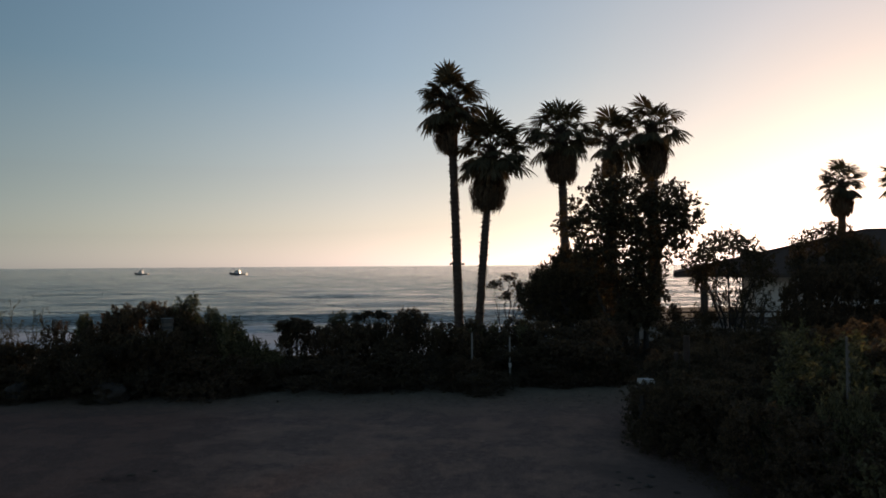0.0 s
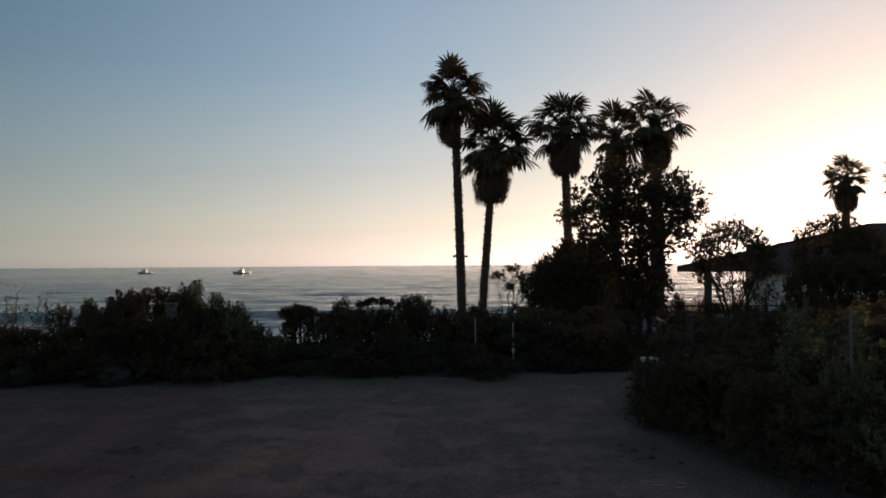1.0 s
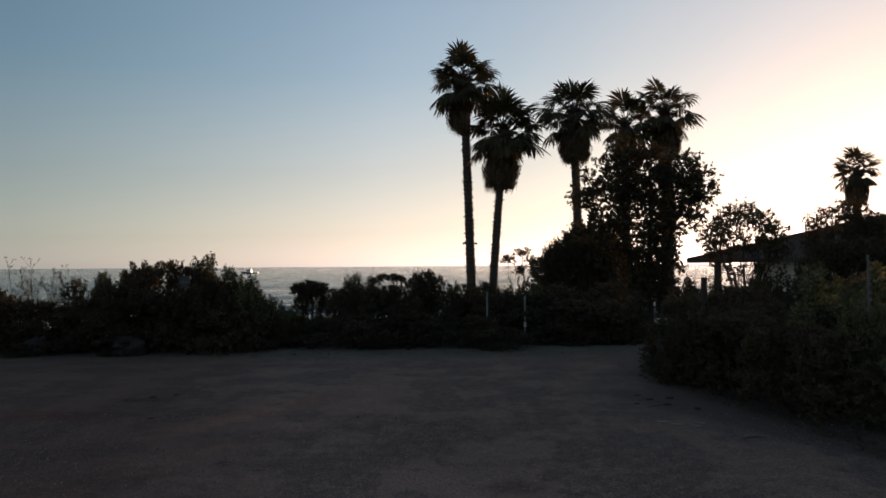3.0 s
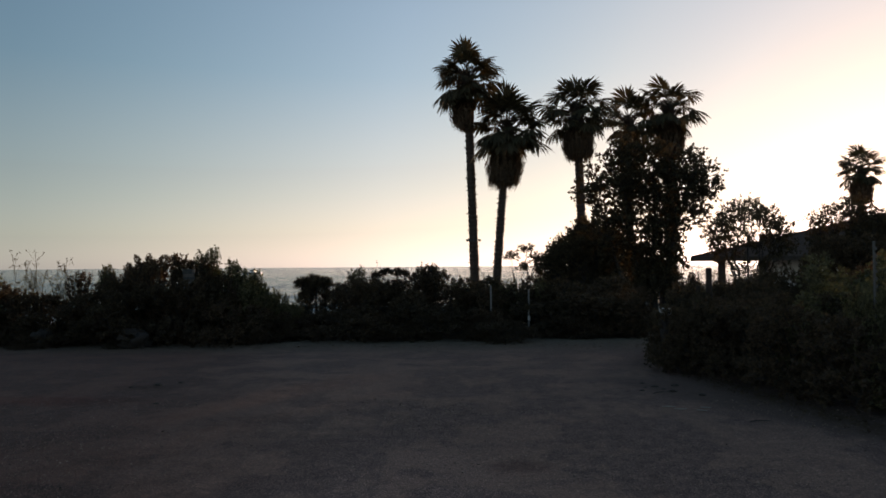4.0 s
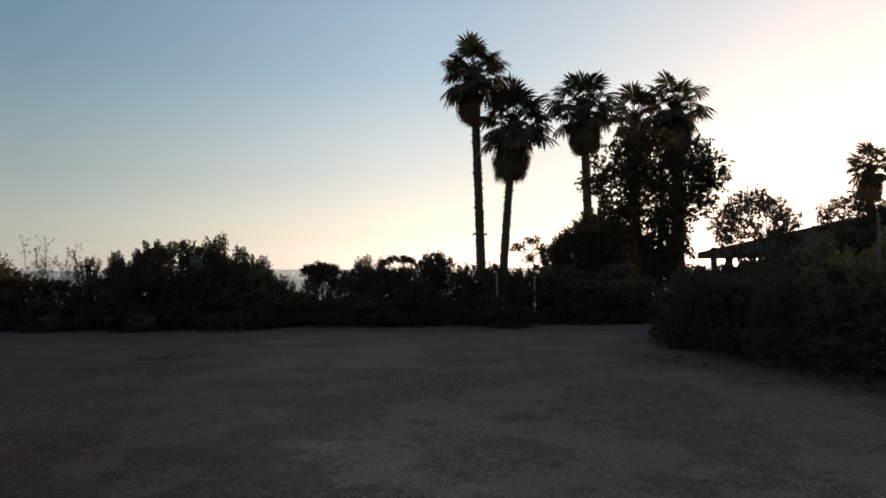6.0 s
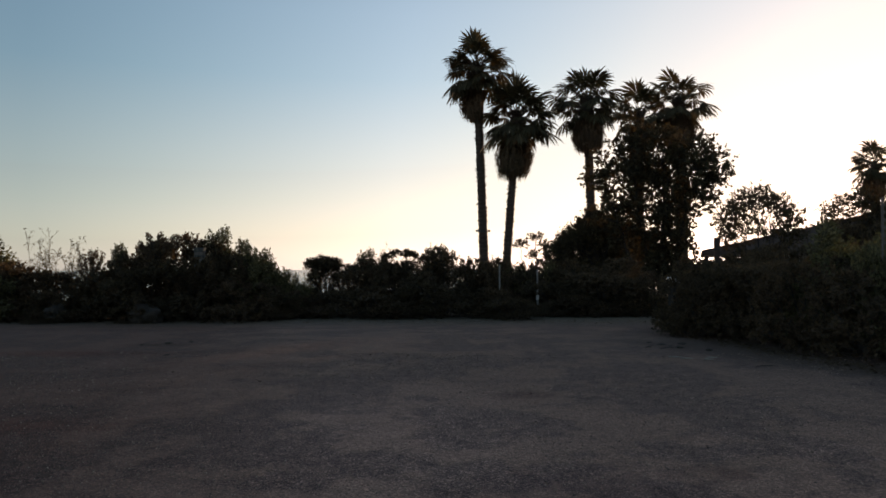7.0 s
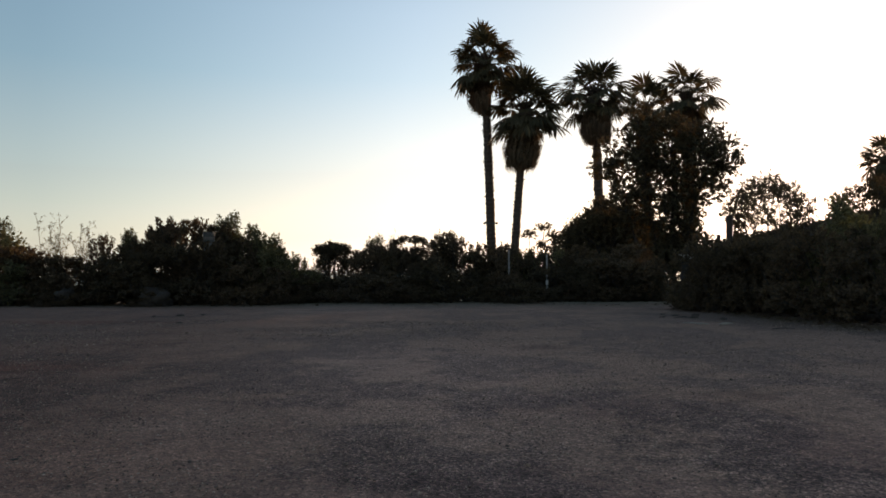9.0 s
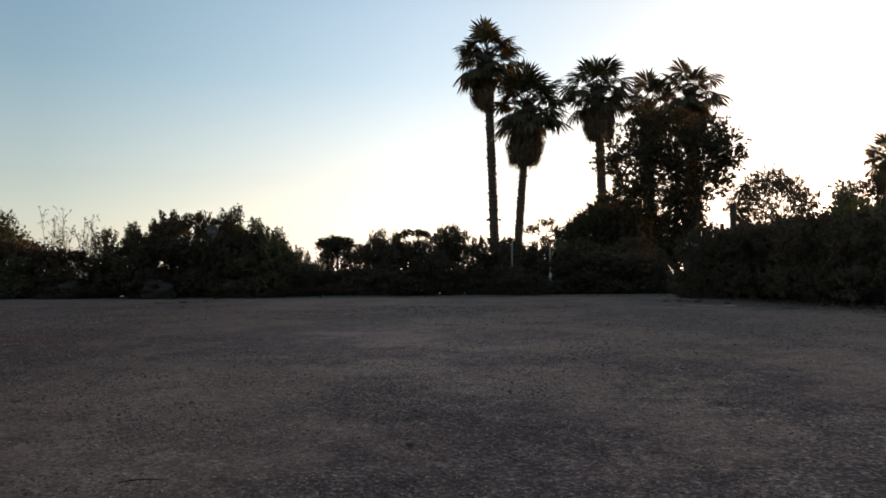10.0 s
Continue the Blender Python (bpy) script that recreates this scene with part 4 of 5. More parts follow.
HEDGE = [
    # kind, x, y, top z, half width
    ("spiky", -13.6, 18.6, 1.65, 1.4), ("dense", -12.3, 18.5, 1.25, 1.2), ("dense", -11.0, 18.9, 1.0, 1.1), ("sparse", -10.2, 19.2, 1.55, 1.0),
    ("dense", -9.3, 19.3, 1.75, 1.2), ("dense", -8.5, 19.4, 1.98, 1.15), ("sparse", -7.15, 19.7, 1.6, 0.7), ("dense", -7.7, 18.9, 1.3, 1.3), ("spiky", -6.4, 19.6, 1.55, 0.95), ("spiky", -5.9, 19.7, 1.3, 0.85), ("dense", -7.6, 19.6, 1.85, 0.7), ("dense", -6.6, 19.4, 1.45, 0.8),
    ("sparse", -5.5, 20.4, 0.6, 0.6), ("dense", -4.65, 21.2, 1.2, 0.55), ("dense", -5.25, 20.6, 0.62, 0.5), ("dense", -4.0, 21.3, 1.2, 0.6), ("sparse", -3.5, 21.6, 1.45, 0.42), ("sparse", -2.85, 21.5, 1.32, 0.45), ("dense", -2.7, 21.2, 1.25, 0.7), ("sparse", -2.3, 21.5, 1.3, 0.42), ("dense", -3.4, 20.9, 1.3, 0.8), ("dense", -2.0, 21.4, 1.27, 0.6),
    ("dense", -1.65, 21.4, 1.1, 0.6), ("dense", -1.2, 21.4, 1.05, 0.5), ("dense", -2.4, 20.5, 1.2, 1.0), ("dense", -0.5, 21.0, 1.3, 0.8), ("spiky", -0.1, 21.6, 1.2, 0.8), ("dense", 0.7, 21.6, 1.32, 0.9), ("spiky", 0.9, 21.9, 1.2, 0.7), ("dense", 1.7, 22.2, 1.28, 1.0), ("spiky", 2.1, 22.4, 1.2, 0.6),
    ("dense", 2.8, 22.0, 1.25, 1.2), ("dense", 3.6, 22.2, 1.3, 1.4), ("sparse", 4.2, 22.0, 1.2, 0.9), ("dense", 7.0, 23.0, 1.1, 1.2), ("dense", 0.55, 18.6, 0.3, 0.85), ("sparse", 7.4, 23.5, 1.0, 1.1),
    ("dense", -6.3, 18.5, 0.9, 1.1), ("dense", -8.8, 18.3, 1.1, 1.2), ("dense", -10.3, 18.3, 0.75, 1.1), ("dense", -1.2, 19.7, 0.7, 1.3), ("dense", 3.2, 20.3, 0.9, 1.4), ("dense", 3.75, 20.4, 0.9, 1.0), ("dense", -4.4, 20.4, 0.45, 1.0), ("spiky", -12.7, 17.9, 0.8, 1.1),
    ("dense", -3.3, 19.4, 0.6, 1.3), ("dense", 1.9, 20.6, 0.7, 1.2), ("dense", 0.25, 19.2, 0.56, 0.55), ("dense", 6.5, 21.6, 0.8, 1.1), ("dense", -5.6, 18.9, 0.5, 1.0), ("dense", 0.2, 20.7, 1.2, 0.9),
    ("dense", -11.6, 18.3, 0.35, 0.8), ("dense", -6.4, 18.9, 0.3, 0.8), ("dense", -4.9, 19.4, 0.3, 0.8), ("dense", -2.2, 19.2, 0.3, 0.9), ("dense", 2.4, 19.8, 0.35, 0.9), ("dense", 4.0, 20.2, 0.4, 0.8),
    ("dense", -7.35, 18.5, 1.38, 0.75),
    ("spiky", -15.5, 18.8, 1.55, 1.4), ("dense", -17.5, 19.2, 1.7, 1.5), ("dense", -14.4, 17.8, 0.9, 1.2), ("dense", -13.2, 19.3, 1.3, 1.0), ("dense", -12.1, 19.0, 0.95, 0.8), ("dense", -10.6, 17.5, 0.12, 0.6), ("dense", -8.4, 17.5, 0.02, 0.5),
]
RIGHT_BUSH = [
    ("dense", 3.6, 12.6, 0.99, 0.8), ("dense", 3.45, 13.3, 0.55, 0.4), ("dense", 3.25, 12.2, 0.97, 0.45), ("dense", 3.9, 13.6, 1.1, 0.9), ("dense", 4.3, 14.6, 1.1, 1.0), ("dense", 4.95, 13.6, 1.15, 0.8), ("dense", 4.05, 11.6, 1.05, 0.85), ("dense", 4.2, 10.5, 1.1, 0.8), ("spiky", 4.55, 10.9, 1.12, 0.6), ("dense", 5.15, 11.8, 1.2, 0.95), ("spiky", 5.8, 12.4, 1.3, 0.75), ("tall", 5.2, 12.2, 1.62, 0.3), ("tall", 5.45, 12.6, 1.8, 0.34), ("tall", 5.95, 11.7, 1.72, 0.3), ("tall", 6.3, 12.3, 1.85, 0.34), ("tall", 5.05, 11.2, 1.36, 0.3), ("tall", 5.6, 11.0, 1.6, 0.3), ("tall", 6.7, 12.0, 1.8, 0.34), ("tall", 5.75, 10.6, 1.5, 0.3), ("tall", 4.7, 11.4, 1.25, 0.28), ("spiky", 4.85, 9.85, 1.34, 0.42),
    ("spiky", 5.95, 11.2, 1.3, 0.85), ("spiky", 6.7, 13.6, 1.45, 1.1), ("dense", 4.2, 12.5, 1.1, 0.9), ("dense", 4.55, 9.5, 1.0, 0.85), ("dense", 5.4, 10.1, 1.2, 0.9), ("spiky", 5.0, 8.6, 1.0, 0.8), ("dense", 6.4, 9.6, 1.4, 1.2),
    ("dense", 5.6, 14.8, 1.2, 1.2), ("dense", 7.3, 12.4, 1.6, 1.3), ("spiky", 7.2, 14.4, 1.65, 1.1), ("dense", 8.2, 15.4, 1.8, 1.4), ("dense", 6.9, 16.6, 1.35, 1.4), ("dense", 5.9, 8.0, 1.3, 1.0), ("dense", 5.4, 7.2, 1.0, 0.85), ("spiky", 6.8, 7.0, 1.5, 1.2), ("dense", 8.3, 10.5, 1.9, 1.5),
]
BACK_BUSH = [
    ("dense", 14.65, 31.6, 2.5, 0.95), ("dense", 15.9, 32.0, 2.8, 1.4), ("dense", 17.2, 32.4, 2.9, 2.0), ("dense", 19.3, 32.6, 3.0, 2.1), ("sparse", 8.85, 30.0, 1.3, 0.8), ("dense", 21.6, 33.0, 3.1, 2.2),
    ("dense", 9.8, 27.4, 0.5, 1.4), ("dense", 11.8, 27.2, 0.7, 1.5), ("dense", 13.6, 26.6, 0.6, 1.3), ("sparse", 8.0, 25.6, 0.4, 1.2), ("sparse", 10.7, 31.4, 0.9, 0.7), ("dense", 12.9, 28.8, 0.4, 1.0),
]
TEXT = {"dense": "dense dark green shrub", "spiky": "spiky olive green shrub", "sparse": "loose gappy shrub", "tall": "tall thin olive sprig"}
firsts = {}
for where, rows in (("in the hedge by the lot", HEDGE), ("at the edge of the gravel lot", RIGHT_BUSH), ("on the slope before the house", BACK_BUSH)):
    for kind, x, y, top, half in rows:
        k = int(srng.integers(0, len(SHRUBS[kind])))
        foot = height(x, y) - 0.03
        wide, tall = SHRUBS[kind][k][2]
        m = scaled(x, y, foot, srng.uniform(0, 360), half / wide, half / wide, (top - foot) / tall)
        if (kind, k, where) not in firsts:
            firsts[kind, k, where] = plant("shrub", TEXT[kind] + " " + where, "shrub", SHRUBS[kind][k], m, "shrubs " + where)
        else:
            was = firsts[kind, k, where].scale
            copy_thing(firsts[kind, k, where], m @ Matrix.Diagonal((1 / was[0], 1 / was[1], 1 / was[2], 1)))

# a bush clipped to a flat head on bare stems
head = lumpy_plant("clipped_bush", srng, [(-0.38, 0, 1.32, 0.3, 0.75), (0.0, 0.1, 1.38, 0.32, 0.75), (0.36, 0, 1.34, 0.3, 0.75), (0.15, -0.2, 1.3, 0.3, 0.7), (-0.2, 0.2, 1.2, 0.3, 0.7), (-0.25, -0.1, 1.05, 0.2, 0.8)], 260, 0.06, LEAF_DARK, twig=0.16, per=16, base_spread=0.08, stem_r=0.03, hollow=0.3)
plant("clipped_bush", "flat-topped bush on bare stems in a hedge gap", "shrub", head, scaled(-4.72, 21.3, height(-4.7, 21.3), 0, 0.9, 0.9, 1.07))

# a round-headed bush on open stems, and loose leafy shoots that stand above the hedge
brng = np.random.default_rng(31)
for kind, x, y, top, half, text in (("dense", 5.6, 26.2, 0.9, 0.75, "dense dark shrub at the leafy tree's foot"), ("dense", 4.6, 25.2, 0.9, 0.9, "dense dark shrub at the leafy tree's foot"),
        ("dense", 5.6, 22.6, -0.02, 0.7, "low dark shrub on the slope under the trees"), ("dense", 6.3, 24.3, -0.05, 0.8, "low dark shrub on the slope under the trees"), ("dense", 7.0, 26.2, -0.08, 0.8, "low dark shrub on the slope under the trees"), ("dense", 7.8, 28.6, -0.12, 0.9, "low dark shrub on the slope under the trees"), ("dense", 8.3, 31.2, -0.3, 1.0, "low dark shrub on the slope under the trees"),
        ("dense", 4.4, 14.9, 1.28, 0.85, "dense dark shrub behind the post at the lot's edge"), ("dense", 5.3, 15.2, 1.33, 0.85, "dense dark shrub behind the post at the lot's edge"), ("dense", 6.1, 16.0, 1.5, 0.8, "dense dark shrub behind the post at the lot's edge"), ("dense", 5.4, 15.8, 1.38, 0.7, "dense dark shrub behind the post at the lot's edge"), ("dense", 4.0, 14.3, 1.15, 0.6, "dense dark shrub behind the post at the lot's edge"),
        ("dense", 13.1, 29.0, height(13.1, 29.0) + 0.55, 0.95, "dense dark shrub at the foot of the house wall"),
        ("spiky", -5.55, 19.8, 1.04, 0.6, "olive spiky shrub where the hedge slopes to a gap"), ("spiky", -5.2, 19.9, 0.7, 0.46, "olive spiky shrub where the hedge slopes to a gap")):
    wide, tall = SHRUBS[kind][1][2]
    foot = height(x, y) - 0.03
    plant("shrub", text, "shrub", SHRUBS[kind][1], scaled(x, y, foot, 70 * x, half / wide, half / wide, (top - foot) / tall), "shrubs at the hedge gap" if x < 0 else "shrubs under the trees" if y > 20 else "shrubs behind the post")
ball = branching_tree("round_bush", brng, [(0.03, [(0.1 * math.cos(a), 0.1 * math.sin(a), -0.05), (0.2 * math.cos(a), 0.2 * math.sin(a), 0.6), (0.35 * math.cos(a), 0.35 * math.sin(a), 1.1), (0.3 * math.cos(a), 0.3 * math.sin(a), 1.6)]) for a in (0.3, 1.6, 2.9, 4.1, 5.4)],
    tufts_in(brng, [(0, 0, 1.42, 0.5, 0.45, 0.38), (0.1, 0, 1.0, 0.3, 0.3, 0.2)], 0.21, (0.1, 0.19)), 260, 0.05, LEAF_DARK, twig=0.1, leaf_w=0.36, each=9, bough=0.012)
plant("round_bush", "round-headed dark bush on open stems in the hedge", "shrub", ball, scaled(-1.42, 21.4, height(-1.4, 21.4), 0, 1.0, 1.0, 1.06))
shoot = branching_tree("leafy_shoot", brng, [(0.016, [(0.04 * math.cos(a), 0.04 * math.sin(a), -0.05), (0.07 * math.cos(a), 0.07 * math.sin(a), 1.0), (0.16 * math.cos(a), 0.16 * math.sin(a), 1.6), (0.3 * math.cos(a), 0.25 * math.sin(a), 2.0 + 0.12 * math.sin(3 * a))]) for a in (0.1, 1.1, 2.3, 3.4, 4.6, 5.6)],
    tufts_in(brng, [(0.05, 0, 1.72, 0.24, 0.24, 0.42), (-0.3, 0, 1.95, 0.1, 0.1, 0.12), (0.1, 0, 1.3, 0.2, 0.2, 0.3)], 0.15, (0.05, 0.12)), 420, 0.045, LEAF_OLIVE, twig=0.09, leaf_w=0.34, each=8, bough=0.007)
heads = branching_tree("tufted_stalk", brng, [(0.012, [(0.03, 0, -0.05), (0.02, 0, 0.7), (0, 0, 1.2), (-0.02, 0.02, 1.75)])],
    [(0.0, 0.0, 1.78, 0.1), (-0.09, 0.02, 1.76, 0.08), (0.09, -0.02, 1.77, 0.08), (0.02, 0.05, 1.4, 0.05)], 900, 0.04, LEAF_DARK, twig=0.05, leaf_w=0.36, each=8, bough=0.006)
for x, y, top, turn in ((-2.66, 21.6, 1.6, 0), (-2.32, 21.7, 1.6, 80), (-2.12, 21.6, 1.55, 200), (-2.95, 21.7, 1.5, 300)):
    foot = height(x, y)
    plant("tufted_stalk", "thin stalk with a flat dark leafy head above the hedge", "weed", heads, scaled(x, y, foot, turn, 1.1, 1.1, (top - foot) / 1.85), "tufted stalks")
for x, y, top, wide, turn, text in ((-7.18, 19.7, 2.16, 1.0, 0, "tall leafy shoots rising above the hedge"), (-6.5, 19.6, 1.84, 0.8, 130, "loose leafy shoots on the hedge's shoulder"), (-5.95, 19.8, 1.5, 0.7, 60, "low thin shoots at the hedge gap"), (-13.1, 18.7, 2.1, 0.9, 210, "leafy shoots above the spiky shrub"), (-9.75, 19.2, 1.72, 0.75, 300, "thin shoots among the dense shrubs"), (-3.45, 21.6, 1.62, 0.7, 20, "thin leafy shoots behind the flat-topped bush")):
    foot = height(x, y)
    plant("leafy_shoots", text, "shrub", shoot, scaled(x, y, foot, turn, wide, wide, (top - foot) / 2.15), "leafy shoots")


def stalk(rng, tall, name="dry_stalk"):
    """One dry weed stalk with small seed heads."""
    g = Geo()
    h = tall * rng.uniform(0.6, 1.05)
    lean = rng.normal(size=2) * 0.08 * h
    at = lambda t: np.array([lean[0] * t * t, lean[1] * t * t, h * t])
    g.tube([at(t) for t in np.linspace(0, 1, 6)], [0.011, 0.01, 0.009, 0.008, 0.006, 0.004], 4)
    for j in range(14):
        o = at(rng.uniform(0.4, 0.95))
        e = o + np.array([rng.normal() * 0.13, rng.normal() * 0.13, rng.uniform(0.1, 0.3)])
        g.tube([o, e], [0.005, 0.003], 3)
        for _ in range(5):
            c = e + rng.normal(size=3) * 0.025
            g.tube([c, c + np.array([0, 0, 0.018])], [0.015, 0.007], 3)
    return g.mesh(name, DRY)


for x, y, tall, n, sp in ((-11.35, 18.7, 2.3, 10, 0.2), (-10.75, 18.8, 2.1, 6, 0.12), (-2.8, 21.9, 1.95, 8, 0.4), (-5.2, 20.2, 1.05, 6, 0.3), (-13.1, 18.6, 1.6, 4, 0.3), (-2.0, 21.8, 1.8, 5, 0.3)):
    ob = thing("dry_weed", "dry brown weed stalks rising out of the hedge", "weed", "dry weeds", at=pose(x, y, height(x, y) - 0.02))
    for i in range(n):
        part("stalk", stalk(srng, tall), ob).location = (srng.normal() * sp, srng.normal() * sp * 0.6, 0)

# ---- house ----
# built along its own front: u runs along the eaves' end, v into the house
house = thing("beach_house", "low brown beach house with wide eaves and white wall", "house", at=pose(16.0, 53.2, 0, 0, 0, -17))
H0 = height(24, 52) - 0.4
LONG, DEPTH, EAVE, RIDGE = 34.0, 14.0, 2.2, 5.45
corner = [Vector((0, 0, EAVE)), Vector((LONG, 0, EAVE)), Vector((LONG, DEPTH, EAVE)), Vector((0, DEPTH, EAVE))]
ends = [Vector((14, 7, RIDGE)), Vector((LONG - 14, 7, RIDGE))]
for ring in ((corner[0], corner[1], ends[1], ends[0]), (corner[1], corner[2], ends[1]), (corner[2], corner[3], ends[0], ends[1]), (corner[3], corner[0], ends[0])):
    n = len(ring)
    g = Geo().add([q[:] for q in ring] + [(q - Vector((0, 0, 0.14)))[:] for q in ring], [tuple(range(n)), tuple(range(2 * n - 1, n - 1, -1))] + [(k, k + n, (k + 1) % n + n, (k + 1) % n) for k in range(n)])
    part("roof_slope", g.mesh("roof_slope", ROOFING), house)
for a, b in ((corner[3], ends[0]), (corner[0], ends[0]), (ends[0], ends[1]), (ends[1], corner[1]), (ends[1], corner[2])):
    part("ridge_cap", Geo().tube([a + Vector((0, 0, 0.01)), b + Vector((0, 0, 0.01))], [0.09, 0.09], 6).mesh("ridge_cap", ROOFING), house)
part("soffit", Geo().box(0.05, LONG - 0.05, 0.05, DEPTH - 0.05, EAVE - 0.22, EAVE - 0.15).mesh("soffit", WOOD_DARK), house)
for box in ((-0.06, LONG + 0.06, -0.06, -0.005), (-0.06, LONG + 0.06, DEPTH + 0.005, DEPTH + 0.06), (-0.06, -0.005, 0.0, DEPTH), (LONG + 0.005, LONG + 0.06, 0.0, DEPTH)):
    part("fascia", Geo().box(*box, EAVE - 0.26, EAVE + 0.03).mesh("roof_fascia", WOOD_DARK), house)
TOP = EAVE - 0.23
for box in ((5.6, 32.0, 1.8, 2.05), (5.6, 32.0, 12.0, 12.25), (5.6, 5.85, 2.06, 11.99), (31.75, 32.0, 2.06, 11.99)):
    part("wall", Geo().box(*box, H0, TOP).mesh("house_wall", WALL_WHITE), house, "off-white stucco wall")
for u, v in ((2.07, 0.8), (11.0, 12.9)):
    part("porch_column", Geo().box(u - 0.26, u + 0.26, v - 0.22, v + 0.22, H0, TOP, 0.03).mesh("porch_column", WOOD_DARK), house)
vent = part("chimney", Geo().box(4.9, 5.7, 3.1, 3.8, 3.0, 3.85, 0.03).mesh("chimney_stack", ROOFING), house, "low boxed chimney clad in dark shingle")
part("cap", Geo().box(4.84, 5.76, 3.04, 3.86, 3.85, 3.91, 0.01).mesh("chimney_cap", CAP_BLACK), vent)

# ---- rail fence by the beach ----
fence = thing("rail_fence", "low dark wooden rail fence along the bluff", "fence", at=pose(0, 0, 0))
for i in range(9):
    x = 10.2 + 1.9 * i
    z = height(x, 47.0)
    part("post", Geo().box(x - 0.09, x + 0.09, 46.91, 47.09, z - 0.1, z + 0.98, 0.015).mesh("fence_post", WOOD_POST), fence)
for j, up in enumerate((0.42, 0.8)):
    for i in range(8):
        x = 10.2 + 1.9 * i
        g = Geo().tube([(x, 46.88, height(x, 47) + up), (x + 1.9, 46.88, height(x + 1.9, 47) + up)], [0.055, 0.05], 7)
        part("rail", g.mesh("fence_rail", WOOD_POST), fence)

# ---- posts, stakes and small things at the edge of the lot ----
def post(x, y, top, r, material, name, label, category, sides=10, lean=0.0):
    z = height(x, y)
    g = Geo()
    n = 8
    g.tube([(lean * k / n, 0, (top - z + 0.2) * k / n - 0.2) for k in range(n + 1)], [r * srng.uniform(0.94, 1.06) for _ in range(n + 1)], sides)
    ob = thing(name, label, category, at=pose(x, y, z))
    part("shaft", g.mesh(name + "_shaft", material), ob)
    return ob


def marker_post(x, y, top, label, half=0.022, metal=METAL_PALE):
    """A slim pierced metal post with notches up its face."""
    z = height(x, y)
    ob = thing("metal_post", label, "post", "metal posts", at=pose(x, y, z))
    h = top - z
    part("web", Geo().box(-half, half, -0.006, 0.006, -0.2, h, 0.002).mesh("post_web", metal), ob)
    part("rib", Geo().box(-0.006, 0.006, 0.0062, 0.04, -0.2, h, 0.002).mesh("post_rib", metal), ob)
    stud = Geo().box(-0.02, 0.02, -0.022, -0.0062, -0.02, 0.02, 0.004).mesh("post_stud", metal)
    for i in range(int(h / 0.1)):
        part("stud", stud, ob).location = (0, 0, 0.08 + 0.1 * i)
    return ob


marker_post(0.37, 19.75, 1.16, "slim pale studded metal post in front of the hedge")
tape = marker_post(1.38, 19.9, 1.03, "slim studded metal post with a white tag by the low bush")
part("tag", Geo().box(-0.035, 0.035, -0.03, -0.024, 0.45, 0.57, 0.002).mesh("post_tag", PAINT_PALE), tape, "small white tag")
marker_post(5.16, 10.45, 1.98, "slim weathered metal stake standing among shrubs", 0.009, PIPE_GREY)
post(4.24, 14.2, 1.62, 0.055, WOOD_POST, "wooden_post", "thick weathered wooden post standing in the shrubs", "post", 12)
post(4.12, 14.45, 1.28, 0.04, WOOD_POST, "wooden_post", "short weathered wooden post beside a taller one", "post", 10)

# pale capped pipe among the left shrubs
pipe = post(-7.47, 19.0, 1.55, 0.14, PIPE_GREY, "vent_pipe", "thick pale pipe with a dark banded cap in the hedge", "pipe", 16)
g = Geo()
zt = 1.55 - height(-7.47, 19.0)
g.tube([(0, 0, zt - 0.02), (0, 0, zt + 0.1)], [0.155, 0.155], 16)
part("cap", g.mesh("pipe_cap", CAP_BLACK), pipe, "dark flat cap")
g = Geo()
g.tube([(0, 0, zt - 0.16), (0, 0, zt - 0.1)], [0.147, 0.147], 16)
part("band", g.mesh("pipe_band", CAP_BLACK), pipe, "dark band")

# utility box
z = height(3.44, 13.9)
ub = thing("utility_box", "dark utility box with a deep pale lid by the shrubs", "utility box", at=pose(3.36, 13.75, z, 0, 0, 12))
part("plinth", Geo().box(-0.17, 0.17, -0.15, 0.15, -0.05, 0.1, 0.01).mesh("box_plinth", STONE), ub)
part("cabinet", Geo().box(-0.11, 0.11, -0.1, 0.1, 0.1, 0.79 - z, 0.012).mesh("box_cabinet", STONE), ub)
part("lid", Geo().box(-0.12, 0.12, -0.11, 0.11, 0.79 - z, 0.9 - z, 0.012).mesh("box_lid", PAINT_PALE), ub)


def boulder(x, y, sx, sy, sz, seed):
    bm = bmesh.new()
    bmesh.ops.create_icosphere(bm, subdivisions=4, radius=1.0)
    for v in bm.verts:
        n = 0.4 * noise.noise(v.co * 1.4 + Vector((seed, 0, 0))) + 0.16 * noise.noise(v.co * 3.2 + Vector((0, seed, 0))) + 0.05 * noise.noise(v.co * 9)
        v.co *= 1 + n
        v.co.x, v.co.y, v.co.z = v.co.x * sx, v.co.y * sy, v.co.z * sz
    me = bpy.data.meshes.new("boulder")
    bm.to_mesh(me)
    bm.free()
    me.materials.append(STONE)
    me.polygons.foreach_set("use_smooth", [True] * len(me.polygons))
    ob = new("boulder", me)
    ob.matrix_world = pose(x, y, height(x, y) + sz * 0.45, 0, 0, seed * 50)
    return tagged(ob, "rounded dark grey boulder at the hedge's foot", "boulder", "boulders")


for i, (x, y, sx, sy, sz) in enumerate(((-12.2, 17.5, 0.38, 0.28, 0.27), (-10.5, 17.6, 0.24, 0.22, 0.31), (-8.25, 17.55, 0.42, 0.3, 0.3))):
    boulder(x, y, sx, sy, sz, i + 1.3)

